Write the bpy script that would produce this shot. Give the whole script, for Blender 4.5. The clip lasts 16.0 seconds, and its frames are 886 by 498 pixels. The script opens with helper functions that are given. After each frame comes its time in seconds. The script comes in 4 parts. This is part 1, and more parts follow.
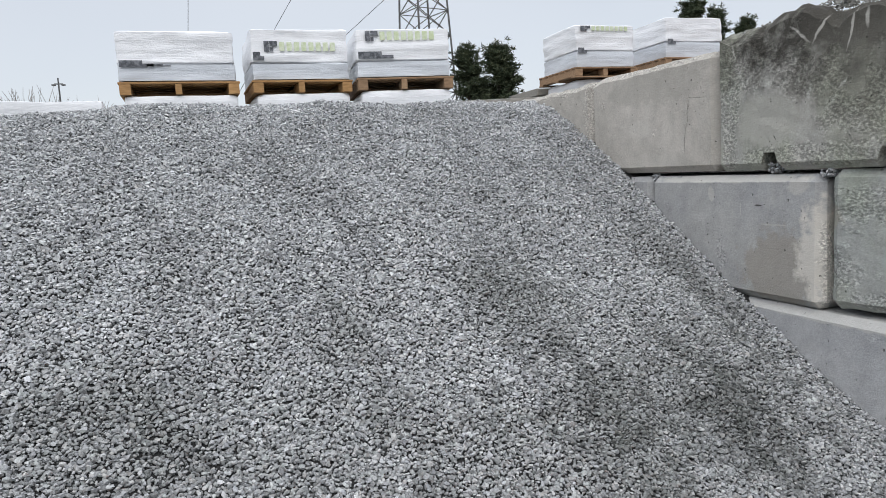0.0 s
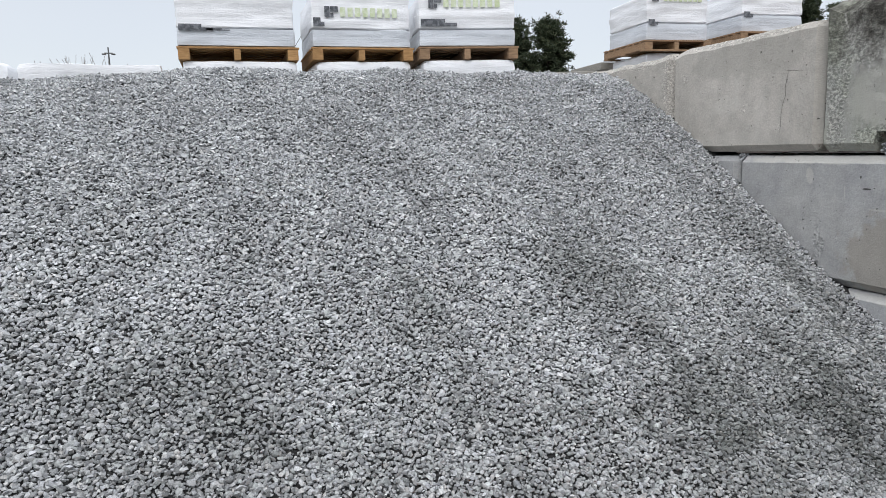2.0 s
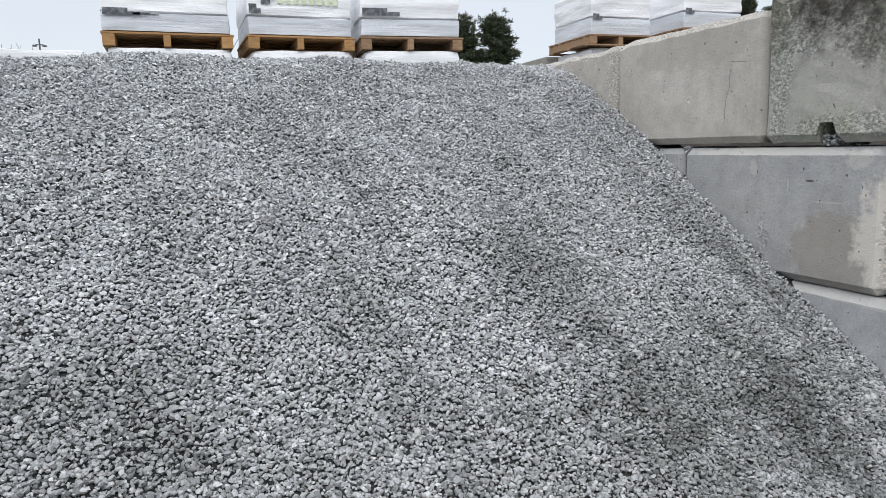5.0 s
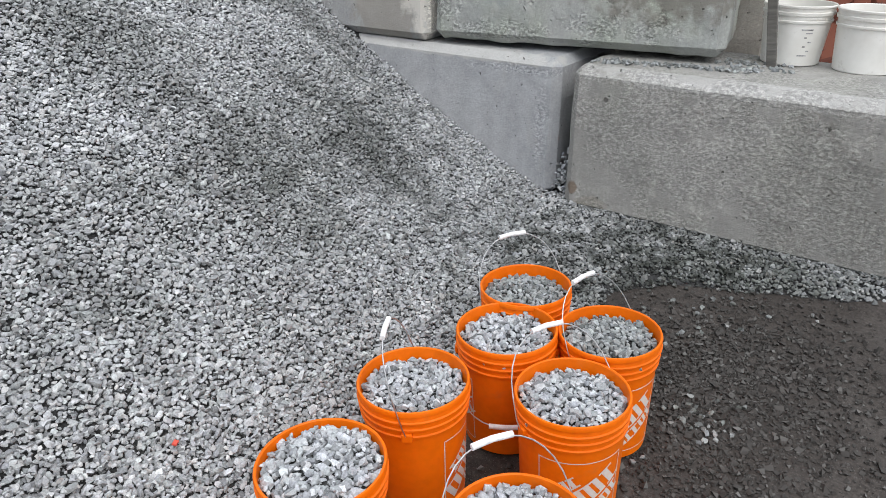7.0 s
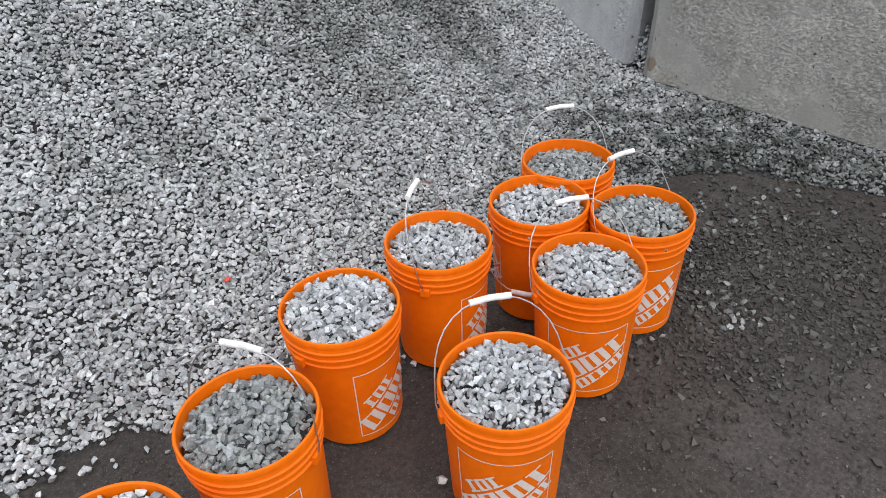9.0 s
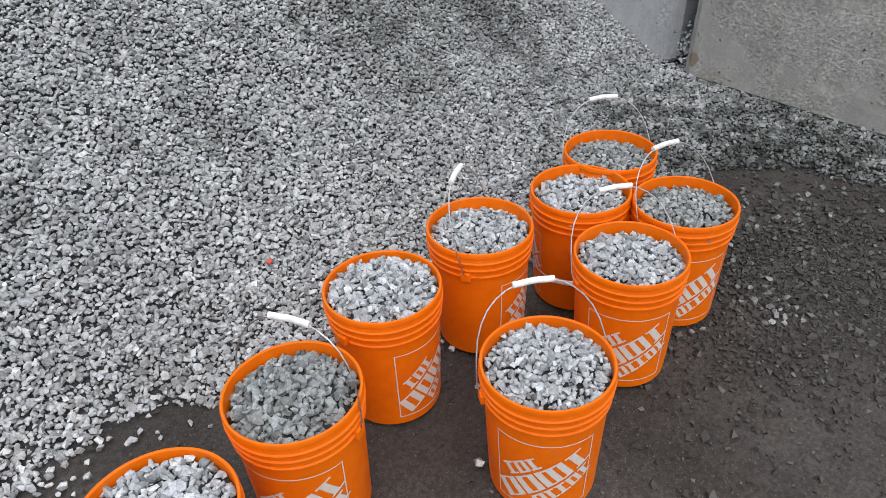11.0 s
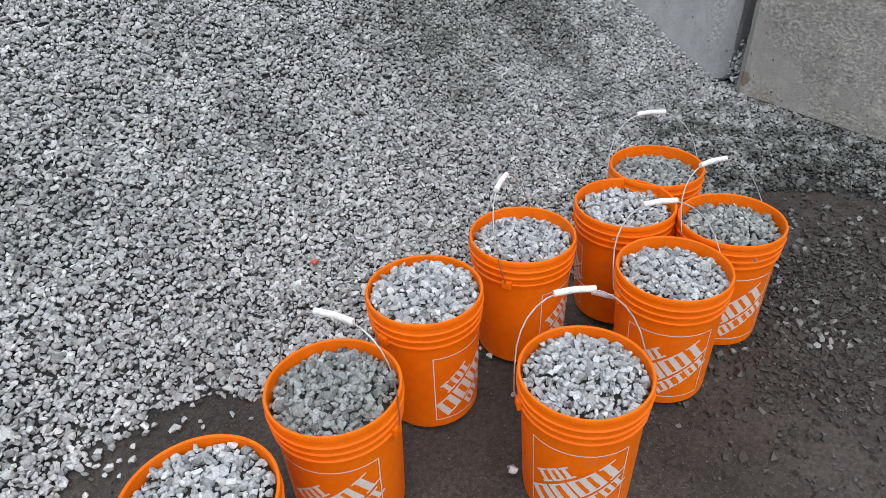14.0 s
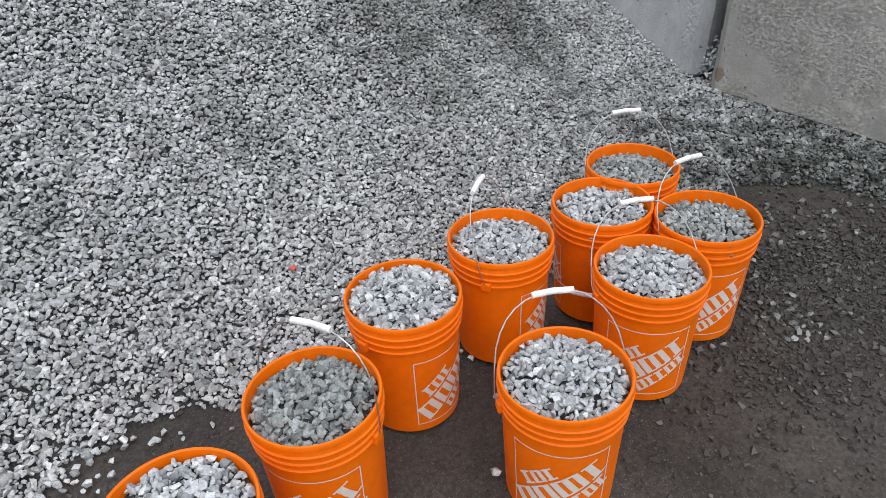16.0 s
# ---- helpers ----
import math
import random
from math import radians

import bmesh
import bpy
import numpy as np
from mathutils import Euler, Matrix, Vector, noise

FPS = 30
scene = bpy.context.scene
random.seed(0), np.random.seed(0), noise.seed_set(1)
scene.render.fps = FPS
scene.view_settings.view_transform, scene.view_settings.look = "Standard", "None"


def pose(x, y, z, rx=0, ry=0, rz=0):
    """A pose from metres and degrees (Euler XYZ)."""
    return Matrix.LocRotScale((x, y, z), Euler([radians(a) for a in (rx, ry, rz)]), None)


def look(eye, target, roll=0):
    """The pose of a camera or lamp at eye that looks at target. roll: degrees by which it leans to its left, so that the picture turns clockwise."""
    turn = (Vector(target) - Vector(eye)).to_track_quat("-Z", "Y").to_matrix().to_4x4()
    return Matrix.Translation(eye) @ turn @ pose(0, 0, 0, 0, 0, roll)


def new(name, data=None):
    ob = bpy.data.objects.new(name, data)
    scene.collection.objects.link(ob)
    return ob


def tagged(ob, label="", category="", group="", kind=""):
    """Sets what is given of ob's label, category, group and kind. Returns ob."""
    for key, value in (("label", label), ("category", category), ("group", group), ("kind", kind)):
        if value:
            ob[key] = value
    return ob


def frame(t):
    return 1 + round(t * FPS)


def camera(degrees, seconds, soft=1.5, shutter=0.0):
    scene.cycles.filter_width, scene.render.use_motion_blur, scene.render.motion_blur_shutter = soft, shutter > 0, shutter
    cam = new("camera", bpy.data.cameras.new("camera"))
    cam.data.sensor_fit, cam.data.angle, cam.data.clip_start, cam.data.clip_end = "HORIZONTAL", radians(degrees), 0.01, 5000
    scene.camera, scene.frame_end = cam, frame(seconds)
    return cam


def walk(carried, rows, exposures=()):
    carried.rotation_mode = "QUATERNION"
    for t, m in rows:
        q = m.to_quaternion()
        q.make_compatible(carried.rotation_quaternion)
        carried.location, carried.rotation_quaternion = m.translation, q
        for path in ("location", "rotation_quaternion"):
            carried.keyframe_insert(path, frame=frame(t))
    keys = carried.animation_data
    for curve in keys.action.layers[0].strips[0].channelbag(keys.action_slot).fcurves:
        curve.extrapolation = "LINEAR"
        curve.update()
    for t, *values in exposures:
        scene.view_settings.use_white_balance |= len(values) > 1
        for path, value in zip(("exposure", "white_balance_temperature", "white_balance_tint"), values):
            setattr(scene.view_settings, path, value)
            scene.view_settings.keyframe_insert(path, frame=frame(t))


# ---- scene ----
cam = camera(65.3, 16.0, soft=0.55)

PATH = [
    (0, (0.133, 0.096, 1.64), (0.817, 1.962, 1.415), -3.2),
    (0.5, (0.091, 0.151, 1.637), (0.745, 2.026, 1.396), -2.4),
    (1, (0.025, 0.255, 1.631), (0.684, 2.13, 1.405), -2.5),
    (1.5, (-0.006, 0.332, 1.621), (0.633, 2.215, 1.397), -2.2),
    (2, (0.003, 0.383, 1.615), (0.582, 2.276, 1.331), -1.8),
    (2.5, (0.074, 0.429, 1.624), (0.614, 2.342, 1.396), -1.6),
    (3, (0.103, 0.449, 1.62), (0.653, 2.358, 1.393), -1.4),
    (5.5, (0.096, 0.54, 1.533), (0.964, 2.306, 1.176), -1.6),
    (6, (0.144, 0.51, 1.49), (1.295, 2.041, 0.915), -1.0),
    (6.5, (0.134, 0.452, 1.469), (1.45, 1.729, 0.669), -0.4),
    (7, (0.054, 0.416, 1.467), (1.509, 1.46, 0.576), -0.3),
    (7.5, (0.025, 0.389, 1.466), (1.438, 1.39, 0.465), 0.1),
    (8, (0.094, 0.3, 1.471), (1.348, 1.364, 0.332), 0.3),
    (8.5, (0.128, 0.239, 1.472), (1.28, 1.362, 0.284), -0.9),
    (10.8, (0.082, 0.24, 1.445), (1.182, 1.41, 0.253), -1.0),
    (11, (0.076, 0.239, 1.444), (1.149, 1.434, 0.252), -1.4),
    (11.5, (0.057, 0.236, 1.441), (1.078, 1.489, 0.264), -1.8),
    (12, (0.054, 0.235, 1.44), (1.056, 1.505, 0.264), -1.8),
    (12.5, (0.051, 0.235, 1.444), (1.05, 1.507, 0.267), -1.7),
    (13, (0.045, 0.233, 1.449), (1.069, 1.503, 0.292), -1.0),
    (13.5, (0.046, 0.228, 1.448), (1.065, 1.505, 0.295), -0.9),
    (14, (0.048, 0.224, 1.445), (1.051, 1.507, 0.284), -1.2),
    (14.5, (0.063, 0.224, 1.449), (1.092, 1.474, 0.276), -1.2),
    (15, (0.07, 0.228, 1.444), (1.104, 1.459, 0.254), -0.9),
    (15.5, (0.073, 0.23, 1.444), (1.111, 1.456, 0.252), -0.9),
    (16, (0.067, 0.222, 1.451), (1.105, 1.475, 0.287), -1.7),
]
EXPOSURE = [(0.0, -0.12), (0.7, -0.10), (1.5, -0.06), (3.0, -0.05), (5.4, 0.0), (6.0, 0.01), (6.6, 0.14), (8.0, 0.13), (8.7, 0.11), (10.8, 0.04), (16.0, 0.02)]
walk(cam, [(t, look(eye, target, roll)) for t, eye, target, roll in PATH], EXPOSURE)

# ---------- world and light: an even overcast sky ----------
world = bpy.data.worlds.new("overcast_sky")
scene.world = world
world.use_nodes = True
wn, wl = world.node_tree.nodes, world.node_tree.links
wn.clear()
sky = wn.new("ShaderNodeTexSky")
sky.sky_type, sky.sun_disc = "NISHITA", False
sky.sun_elevation, sky.sun_rotation = radians(48), radians(200)
sky_bg = wn.new("ShaderNodeBackground")
sky_bg.inputs["Strength"].default_value = 0.035
wl.new(sky.outputs[0], sky_bg.inputs["Color"])
cloud_bg = wn.new("ShaderNodeBackground")
tc = wn.new("ShaderNodeTexCoord")
cn = wn.new("ShaderNodeTexNoise")
cn.inputs["Scale"].default_value, cn.inputs["Detail"].default_value = 1.6, 4
wl.new(tc.outputs["Generated"], cn.inputs["Vector"])
cr = wn.new("ShaderNodeValToRGB")
cr.color_ramp.elements[0].position, cr.color_ramp.elements[1].position = 0.3, 0.72
cr.color_ramp.elements[0].color = (0.665, 0.69, 0.735, 1)
cr.color_ramp.elements[1].color = (0.765, 0.78, 0.81, 1)
wl.new(cn.outputs["Fac"], cr.inputs["Fac"])
wl.new(cr.outputs[0], cloud_bg.inputs["Color"])
sep = wn.new("ShaderNodeSeparateXYZ")
wl.new(tc.outputs["Generated"], sep.inputs[0])
zen = wn.new("ShaderNodeMapRange")
zen.interpolation_type = "SMOOTHSTEP"
for key, value in (("From Min", 0.2), ("From Max", 0.95), ("To Min", 0.90), ("To Max", 2.3)):
    zen.inputs[key].default_value = value
wl.new(sep.outputs["Z"], zen.inputs["Value"])
wl.new(zen.outputs[0], cloud_bg.inputs["Strength"])
wadd = wn.new("ShaderNodeAddShader")
wl.new(sky_bg.outputs[0], wadd.inputs[0])
wl.new(cloud_bg.outputs[0], wadd.inputs[1])
wo = wn.new("ShaderNodeOutputWorld")
wl.new(wadd.outputs[0], wo.inputs["Surface"])
sun = new("sun", bpy.data.lights.new("sun", "SUN"))
sun.data.energy, sun.data.angle, sun.data.color = 1.2, radians(35), (1.0, 0.97, 0.93)
sun.matrix_world = look((-6, -9, 16), (1, 3, 0))


# ---------- materials ----------
class Nodes:
    """A small builder for one node material."""

    def __init__(self, name, rough=0.8, metal=0.0, spec=0.4):
        self.m = bpy.data.materials.new(name)
        self.m.use_nodes = True
        self.t = self.m.node_tree
        self.b = self.t.nodes["Principled BSDF"]
        self.b.inputs["Roughness"].default_value = rough
        self.b.inputs["Metallic"].default_value = metal
        self.b.inputs["Specular IOR Level"].default_value = spec
        geo = self.t.nodes.new("ShaderNodeNewGeometry")
        self.pos, self.island = geo.outputs["Position"], geo.outputs["Random Per Island"]
        self.obj = self.t.nodes.new("ShaderNodeTexCoord").outputs["Object"]
        self.rand = self.t.nodes.new("ShaderNodeObjectInfo").outputs["Random"]

    def put(self, socket, v):
        if isinstance(v, bpy.types.NodeSocket):
            self.t.links.new(v, socket)
        else:
            socket.default_value = v

    def noise(self, scale, detail=4, vec=None, rough=0.55, stretch=None):
        n = self.t.nodes.new("ShaderNodeTexNoise")
        n.inputs["Scale"].default_value, n.inputs["Detail"].default_value, n.inputs["Roughness"].default_value = scale, detail, rough
        v = vec or self.pos
        if stretch:
            mp = self.t.nodes.new("ShaderNodeMapping")
            mp.inputs["Scale"].default_value = stretch
            self.t.links.new(v, mp.inputs["Vector"])
            v = mp.outputs[0]
        self.t.links.new(v, n.inputs["Vector"])
        return n.outputs["Fac"]

    def ramp(self, fac, *stops):
        r = self.t.nodes.new("ShaderNodeValToRGB")
        el = r.color_ramp.elements
        while len(el) < len(stops):
            el.new(0.5)
        for e, (p, c) in zip(el, stops):
            e.position = p
            e.color = (*c, 1) if isinstance(c, tuple) else (c, c, c, 1)
        self.t.links.new(fac, r.inputs["Fac"])
        return r.outputs[0]

    def mix(self, fac, a, b, kind="MIX"):
        x = self.t.nodes.new("ShaderNodeMix")
        x.data_type, x.blend_type = "RGBA", kind
        self.put(x.inputs[0], fac)
        for s, v in ((x.inputs[6], a), (x.inputs[7], b)):
            self.put(s, (*v, 1) if isinstance(v, tuple) else v)
        return x.outputs[2]

    def math(self, op, a, b=0.0, c=0.0):
        x = self.t.nodes.new("ShaderNodeMath")
        x.operation = op
        for s, v in zip(x.inputs, (a, b, c)):
            self.put(s, v)
        return x.outputs[0]

    def blob(self, centre, radii, ragged=0.5, edge=(0.45, 1.15), scale=5, lean=0.0, wander=0.0):
        """1 inside an uneven oval patch, 0 outside; lean turns it in the wall's plane, wander makes a thin one crooked."""
        src = self.pos
        if wander:
            w = self.t.nodes.new("ShaderNodeVectorMath")
            w.operation = "MULTIPLY_ADD"
            k = self.t.nodes.new("ShaderNodeTexNoise")
            k.inputs["Scale"].default_value, k.inputs["Detail"].default_value = 9, 5
            self.t.links.new(self.pos, k.inputs["Vector"])
            self.t.links.new(k.outputs["Color"], w.inputs[0])
            w.inputs[1].default_value = (0, wander, wander)
            self.t.links.new(self.pos, w.inputs[2])
            src = w.outputs[0]
            centre = (centre[0], centre[1] + wander / 2, centre[2] + wander / 2)
        mp = self.t.nodes.new("ShaderNodeMapping")
        mp.vector_type = "TEXTURE"
        mp.inputs["Location"].default_value, mp.inputs["Scale"].default_value = centre, radii
        mp.inputs["Rotation"].default_value = (lean, 0, 0)
        self.t.links.new(src, mp.inputs["Vector"])
        ln = self.t.nodes.new("ShaderNodeVectorMath")
        ln.operation = "LENGTH"
        self.t.links.new(mp.outputs[0], ln.inputs[0])
        d = ln.outputs["Value"]
        if ragged:
            d = self.math("ADD", d, self.math("MULTIPLY", self.math("SUBTRACT", self.noise(scale, 5), 0.5), ragged * 2.5))
        return self.ramp(d, (edge[0], 1.0), (edge[1], 0.0))

    def bump(self, height, strength=0.3, dist=0.01):
        n = self.t.nodes.new("ShaderNodeBump")
        n.inputs["Strength"].default_value, n.inputs["Distance"].default_value = strength, dist
        self.t.links.new(height, n.inputs["Height"])
        self.t.links.new(n.outputs[0], self.b.inputs["Normal"])

    def done(self, colour=None, rough=None):
        if colour is not None:
            self.put(self.b.inputs["Base Color"], (*colour, 1) if isinstance(colour, tuple) else colour)
        if rough is not None:
            self.put(self.b.inputs["Roughness"], rough)
        return self.m


def stone_material(name, damp=True, shade=1.0, cast=(0.99, 1.0, 1.01)):
    n = Nodes(name, 0.72, 0, 0.35)
    tone = n.ramp(n.island, (0.0, (0.19, 0.193, 0.196)), (0.15, (0.32, 0.325, 0.33)), (0.5, (0.43, 0.435, 0.441)), (0.85, (0.525, 0.529, 0.534)), (1.0, (0.65, 0.653, 0.655)))
    tint = n.ramp(n.math("FRACT", n.math("MULTIPLY", n.island, 37.3)), (0.0, (0.96, 1.0, 0.99)), (0.4, (1, 1, 1)), (0.7, (0.97, 0.985, 1.03)), (1.0, (1.03, 1.0, 0.97)))
    c = n.mix(1.0, tone, tint, "MULTIPLY")
    c = n.mix(0.3, c, n.ramp(n.noise(190, 3), (0.35, 0.62), (0.65, 1.25)), "MULTIPLY")
    if damp:
        big = n.ramp(n.noise(1.1, 4), (0.38, 0.72), (0.56, 1.05))
        c = n.mix(0.38, c, big, "MULTIPLY")
        runs = n.ramp(n.noise(2.2, 4, None, 0.55, (1.3, 0.3, 0.3)), (0.40, 0.72), (0.55, 1.08))
        c = n.mix(0.32, c, runs, "MULTIPLY")
        # each stone has dried by itself
        uneven = n.math("MINIMUM", n.math("MULTIPLY_ADD", n.math("FRACT", n.math("MULTIPLY", n.island, 71.7)), 0.85, 0.55), 1.0)
        for centre, radii, k in DAMP:
            c = n.mix(n.math("MULTIPLY", n.blob(centre, radii, 0.7, (0.1, 1.3), 9), n.math("MULTIPLY", uneven, min(1.0, k * 1.3))), c, n.mix(1.0, c, (0.30, 0.312, 0.285), "MULTIPLY"))
    if shade != 1.0 or damp:
        c = n.mix(1.0, c, tuple(shade * v for v in cast), "MULTIPLY")
    c = n.mix(0.5, c, n.ramp(n.noise(95, 4, None, 0.7), (0.36, 0.66), (0.62, 1.28)), "MULTIPLY")
    n.bump(n.math("ADD", n.math("MULTIPLY", n.noise(220, 4), 0.5), n.noise(85, 3)), 0.7, 0.005)
    if damp:
        wet = n.math("MAXIMUM", n.blob((2.8, 1.3, 0.03), (0.95, 0.5, 0.3), 0.75), n.blob((2.85, 0.95, 0.03), (0.75, 0.6, 0.3), 0.75))
        return n.done(c, n.math("MULTIPLY_ADD", wet, -0.10, 0.72))
    return n.done(c)


# darker patches of the heap, most of them still damp: middle, radii, strength
DAMP = [
    ((1.75, 2.2, 0.3), (2.1, 1.15, 0.9), 0.24),
    ((1.88, 2.66, 0.47), (0.44, 0.44, 0.5), 0.58),
    ((2.55, 2.62, 0.33), (0.24, 0.62, 0.6), 0.52),
    ((1.84, 2.32, 0.29), (0.28, 0.22, 0.4), 0.36),
    ((1.70, 3.39, 1.0), (0.42, 0.55, 0.7), 0.50),
    ((0.79, 3.36, 0.95), (0.20, 0.42, 0.5), 0.40),
    ((3.02, 3.45, 0.85), (0.30, 1.1, 0.9), 0.40),
    ((-0.26, 3.0, 0.85), (0.30, 0.26, 0.5), 0.34),
    ((-0.02, 2.82, 0.66), (0.22, 0.20, 0.4), 0.28),
    ((0.82, 2.82, 0.6), (0.34, 0.20, 0.4), 0.18),
    ((1.36, 2.74, 0.55), (0.24, 0.20, 0.4), 0.34),
    ((0.96, 2.38, 0.33), (0.32, 0.18, 0.4), 0.22),
    ((0.16, 2.32, 0.33), (0.34, 0.20, 0.4), 0.36),
    # broad mild darkening across the lower left slope
    ((-0.1, 2.75, 0.55), (1.3, 0.62, 0.7), 0.22),
    ((2.55, 2.85, 0.55), (0.9, 0.8, 0.7), 0.42),
    ((2.95, 1.85, 0.1), (0.75, 0.55, 0.4), 0.36),
    ((2.72, 1.22, 0.03), (0.95, 0.60, 0.3), 0.98),
    ((2.95, 0.75, 0.03), (1.05, 1.35, 0.3), 0.80),
    ((2.0, 0.75, 0.0), (1.0, 0.65, 0.3), 0.75),
    ((2.30, 1.60, 0.08), (0.75, 0.42, 0.3), 0.58),
]
STONE = stone_material("crushed_grey_stone", True, 1.0, (1.0, 1.0, 0.993))
STONE_BUCKET = stone_material("crushed_grey_stone_dry", False, 0.92)
STONE_RUBBLE = stone_material("weathered_brown_grey_stone", False, 0.62, (1.0, 0.97, 0.9))
STONE_DAMP = stone_material("crushed_grey_stone_greenish", False, 0.62, (0.97, 1.0, 0.97))

# near-black layer under the stones: the gaps' shade is put into its colour
n = Nodes("gravel_gap_shade", 0.9, 0, 0.2)
GAP_SHADE = n.done(n.mix(0.8, n.ramp(n.noise(90, 4), (0.3, 0.02), (0.7, 0.065)), n.ramp(n.noise(3, 3), (0.3, 0.7), (0.7, 1.1)), "MULTIPLY"))
n.bump(n.noise(60, 5), 0.8, 0.02)

n = Nodes("dark_grit", 0.75, 0, 0.3)
GRIT = n.done(n.ramp(n.island, (0, (0.035, 0.032, 0.029)), (0.8, (0.062, 0.057, 0.052)), (1, (0.13, 0.126, 0.118))))

n = Nodes("packed_wet_earth", 0.8, 0, 0.3)
gc = n.ramp(n.noise(2.3, 6), (0.32, (0.027, 0.0225, 0.019)), (0.5, (0.042, 0.0355, 0.031)), (0.68, (0.064, 0.056, 0.050)))
gc = n.mix(0.65, gc, n.ramp(n.noise(85, 4), (0.34, 0.45), (0.66, 1.5)), "MULTIPLY")
gc = n.mix(n.ramp(n.noise(240, 2), (0.62, 0.0), (0.72, 0.6)), gc, (0.20, 0.19, 0.18))
EARTH = n.done(gc, n.ramp(n.noise(2.8, 4), (0.35, 0.55), (0.6, 0.9)))
n.bump(n.math("ADD", n.noise(70, 6), n.math("MULTIPLY", n.noise(7, 4), 1.5)), 0.55, 0.012)


def concrete(name, base, other, coarse=0.5, pale=0.0, green=0.0, patches=(), rough=(), cracks=(), spread=0.55):
    """Cast concrete: cloudy tone, smooth skin, crumbled patches where the stones show, air holes, pale drips, cracks."""
    n = Nodes(name, 0.88, 0, 0.25)
    c = n.ramp(n.noise(1.7, 5, n.obj), (0.34, base), (0.66, other))
    c = n.mix(0.4, c, n.ramp(n.noise(9, 6, n.obj, 0.68), (0.3, 0.60), (0.7, 1.30)), "MULTIPLY")
    c = n.mix(0.35, c, n.ramp(n.noise(75, 5, n.obj, 0.7), (0.3, 0.6), (0.7, 1.35)), "MULTIPLY")
    if green:
        g = n.ramp(n.noise(2.6, 5, n.obj, 0.6, (1, 1, 0.6)), (0.45, 0.0), (0.62, green))
        c = n.mix(g, c, n.mix(1.0, c, (0.80, 0.90, 0.66), "MULTIPLY"))
    if pale:
        w = n.ramp(n.noise(4.5, 6, n.obj, 0.6, (1, 2.2, 0.5)), (0.60, 0.0), (0.68, pale))
        c = n.mix(w, c, (0.50, 0.49, 0.45))
    for centre, radii, tone, k, *lean in patches:
        if lean:
            b = n.blob(centre, radii, 0.25, (0.5, 1.0), 30, lean[0], 0.05)
        else:
            b = n.blob(centre, radii, 0.5, (0.35, 1.1) if radii[2] > 0.38 else (0.75, 1.0), 14)
        c = n.mix(n.math("MULTIPLY", b, k), c, tone)
    # air holes
    pit = n.ramp(n.noise(34, 2, n.obj), (0.27, 1.0), (0.31, 0.0))
    c = n.mix(n.math("MULTIPLY", pit, 0.75), c, (0.06, 0.058, 0.05))
    # crumbled skin: stones bedded in paste, shade painted into the lows, highs lightened
    mask = n.ramp(n.noise(2.6, 6, n.obj, 0.65), (spread, 0.0), (spread + 0.05, 1.0))
    for centre, radii in rough:
        mask = n.math("MAXIMUM", mask, n.blob(centre, radii, 0.8, (0.6, 1.0), 12))
    mask = n.math("MULTIPLY", mask, coarse)
    grain = n.noise(62, 4, n.obj, 0.70, (1, 0.8, 1.15))
    tone = n.ramp(grain, (0.36, 0.58), (0.49, 0.96), (0.60, 1.65))
    c = n.mix(n.math("MULTIPLY", mask, 0.9), c, n.mix(1.0, c, tone, "MULTIPLY"))
    height = n.math("MULTIPLY", n.math("SUBTRACT", grain, 0.55), n.math("MULTIPLY", mask, 1.0))
    height = n.math("ADD", height, n.math("MULTIPLY", n.noise(120, 4, n.obj), 0.16))
    height = n.math("ADD", height, n.math("MULTIPLY", n.noise(16, 5, n.obj, 0.6), 0.35))
    height = n.math("SUBTRACT", height, n.math("MULTIPLY", pit, 0.4))
    for centre, radii, lean in cracks:
        line = n.blob(centre, radii, 0.0, (0.6, 1.0), 9, lean, 0.06)
        c = n.mix(n.math("MULTIPLY", line, 0.5), c, (0.09, 0.085, 0.075))
        height = n.math("SUBTRACT", height, n.math("MULTIPLY", line, 0.3))
    n.bump(height, 1.0, 0.020)
    return n.done(c)


LIME, RUST, SOOT = (0.56, 0.545, 0.50), (0.15, 0.095, 0.055), (0.115, 0.11, 0.10)
BROWN = (0.30, 0.275, 0.235)
CONC_PALE = concrete("pale_smooth_concrete", (0.41, 0.388, 0.35), (0.51, 0.482, 0.44), 0.7, 0.2, 0.0, (
    ((3.32, 3.66, 1.9), (0.2, 0.05, 0.40), (0.37, 0.355, 0.32), 0.6), ((3.32, 4.45, 1.86), (0.2, 0.16, 0.07), LIME, 0.3), ((3.32, 4.35, 1.96), (0.2, 0.025, 0.14), LIME, 0.3), ((3.32, 4.3, 1.62), (0.2, 0.35, 0.06), LIME, 0.2), ((3.32, 4.3, 2.15), (0.3, 0.6, 0.14), (0.36, 0.345, 0.31), 0.5)),
    (((3.32, 5.12, 1.98), (0.2, 0.07, 0.5)), ((3.32, 4.3, 2.28), (0.3, 0.7, 0.03)), ((3.32, 5.6, 2.25), (0.3, 0.5, 0.04))),
    (((3.32, 3.93, 1.84), (0.2, 0.0026, 0.24), 0.14), ((3.32, 3.85, 2.02), (0.2, 0.09, 0.0024), 0.1)), 0.66)
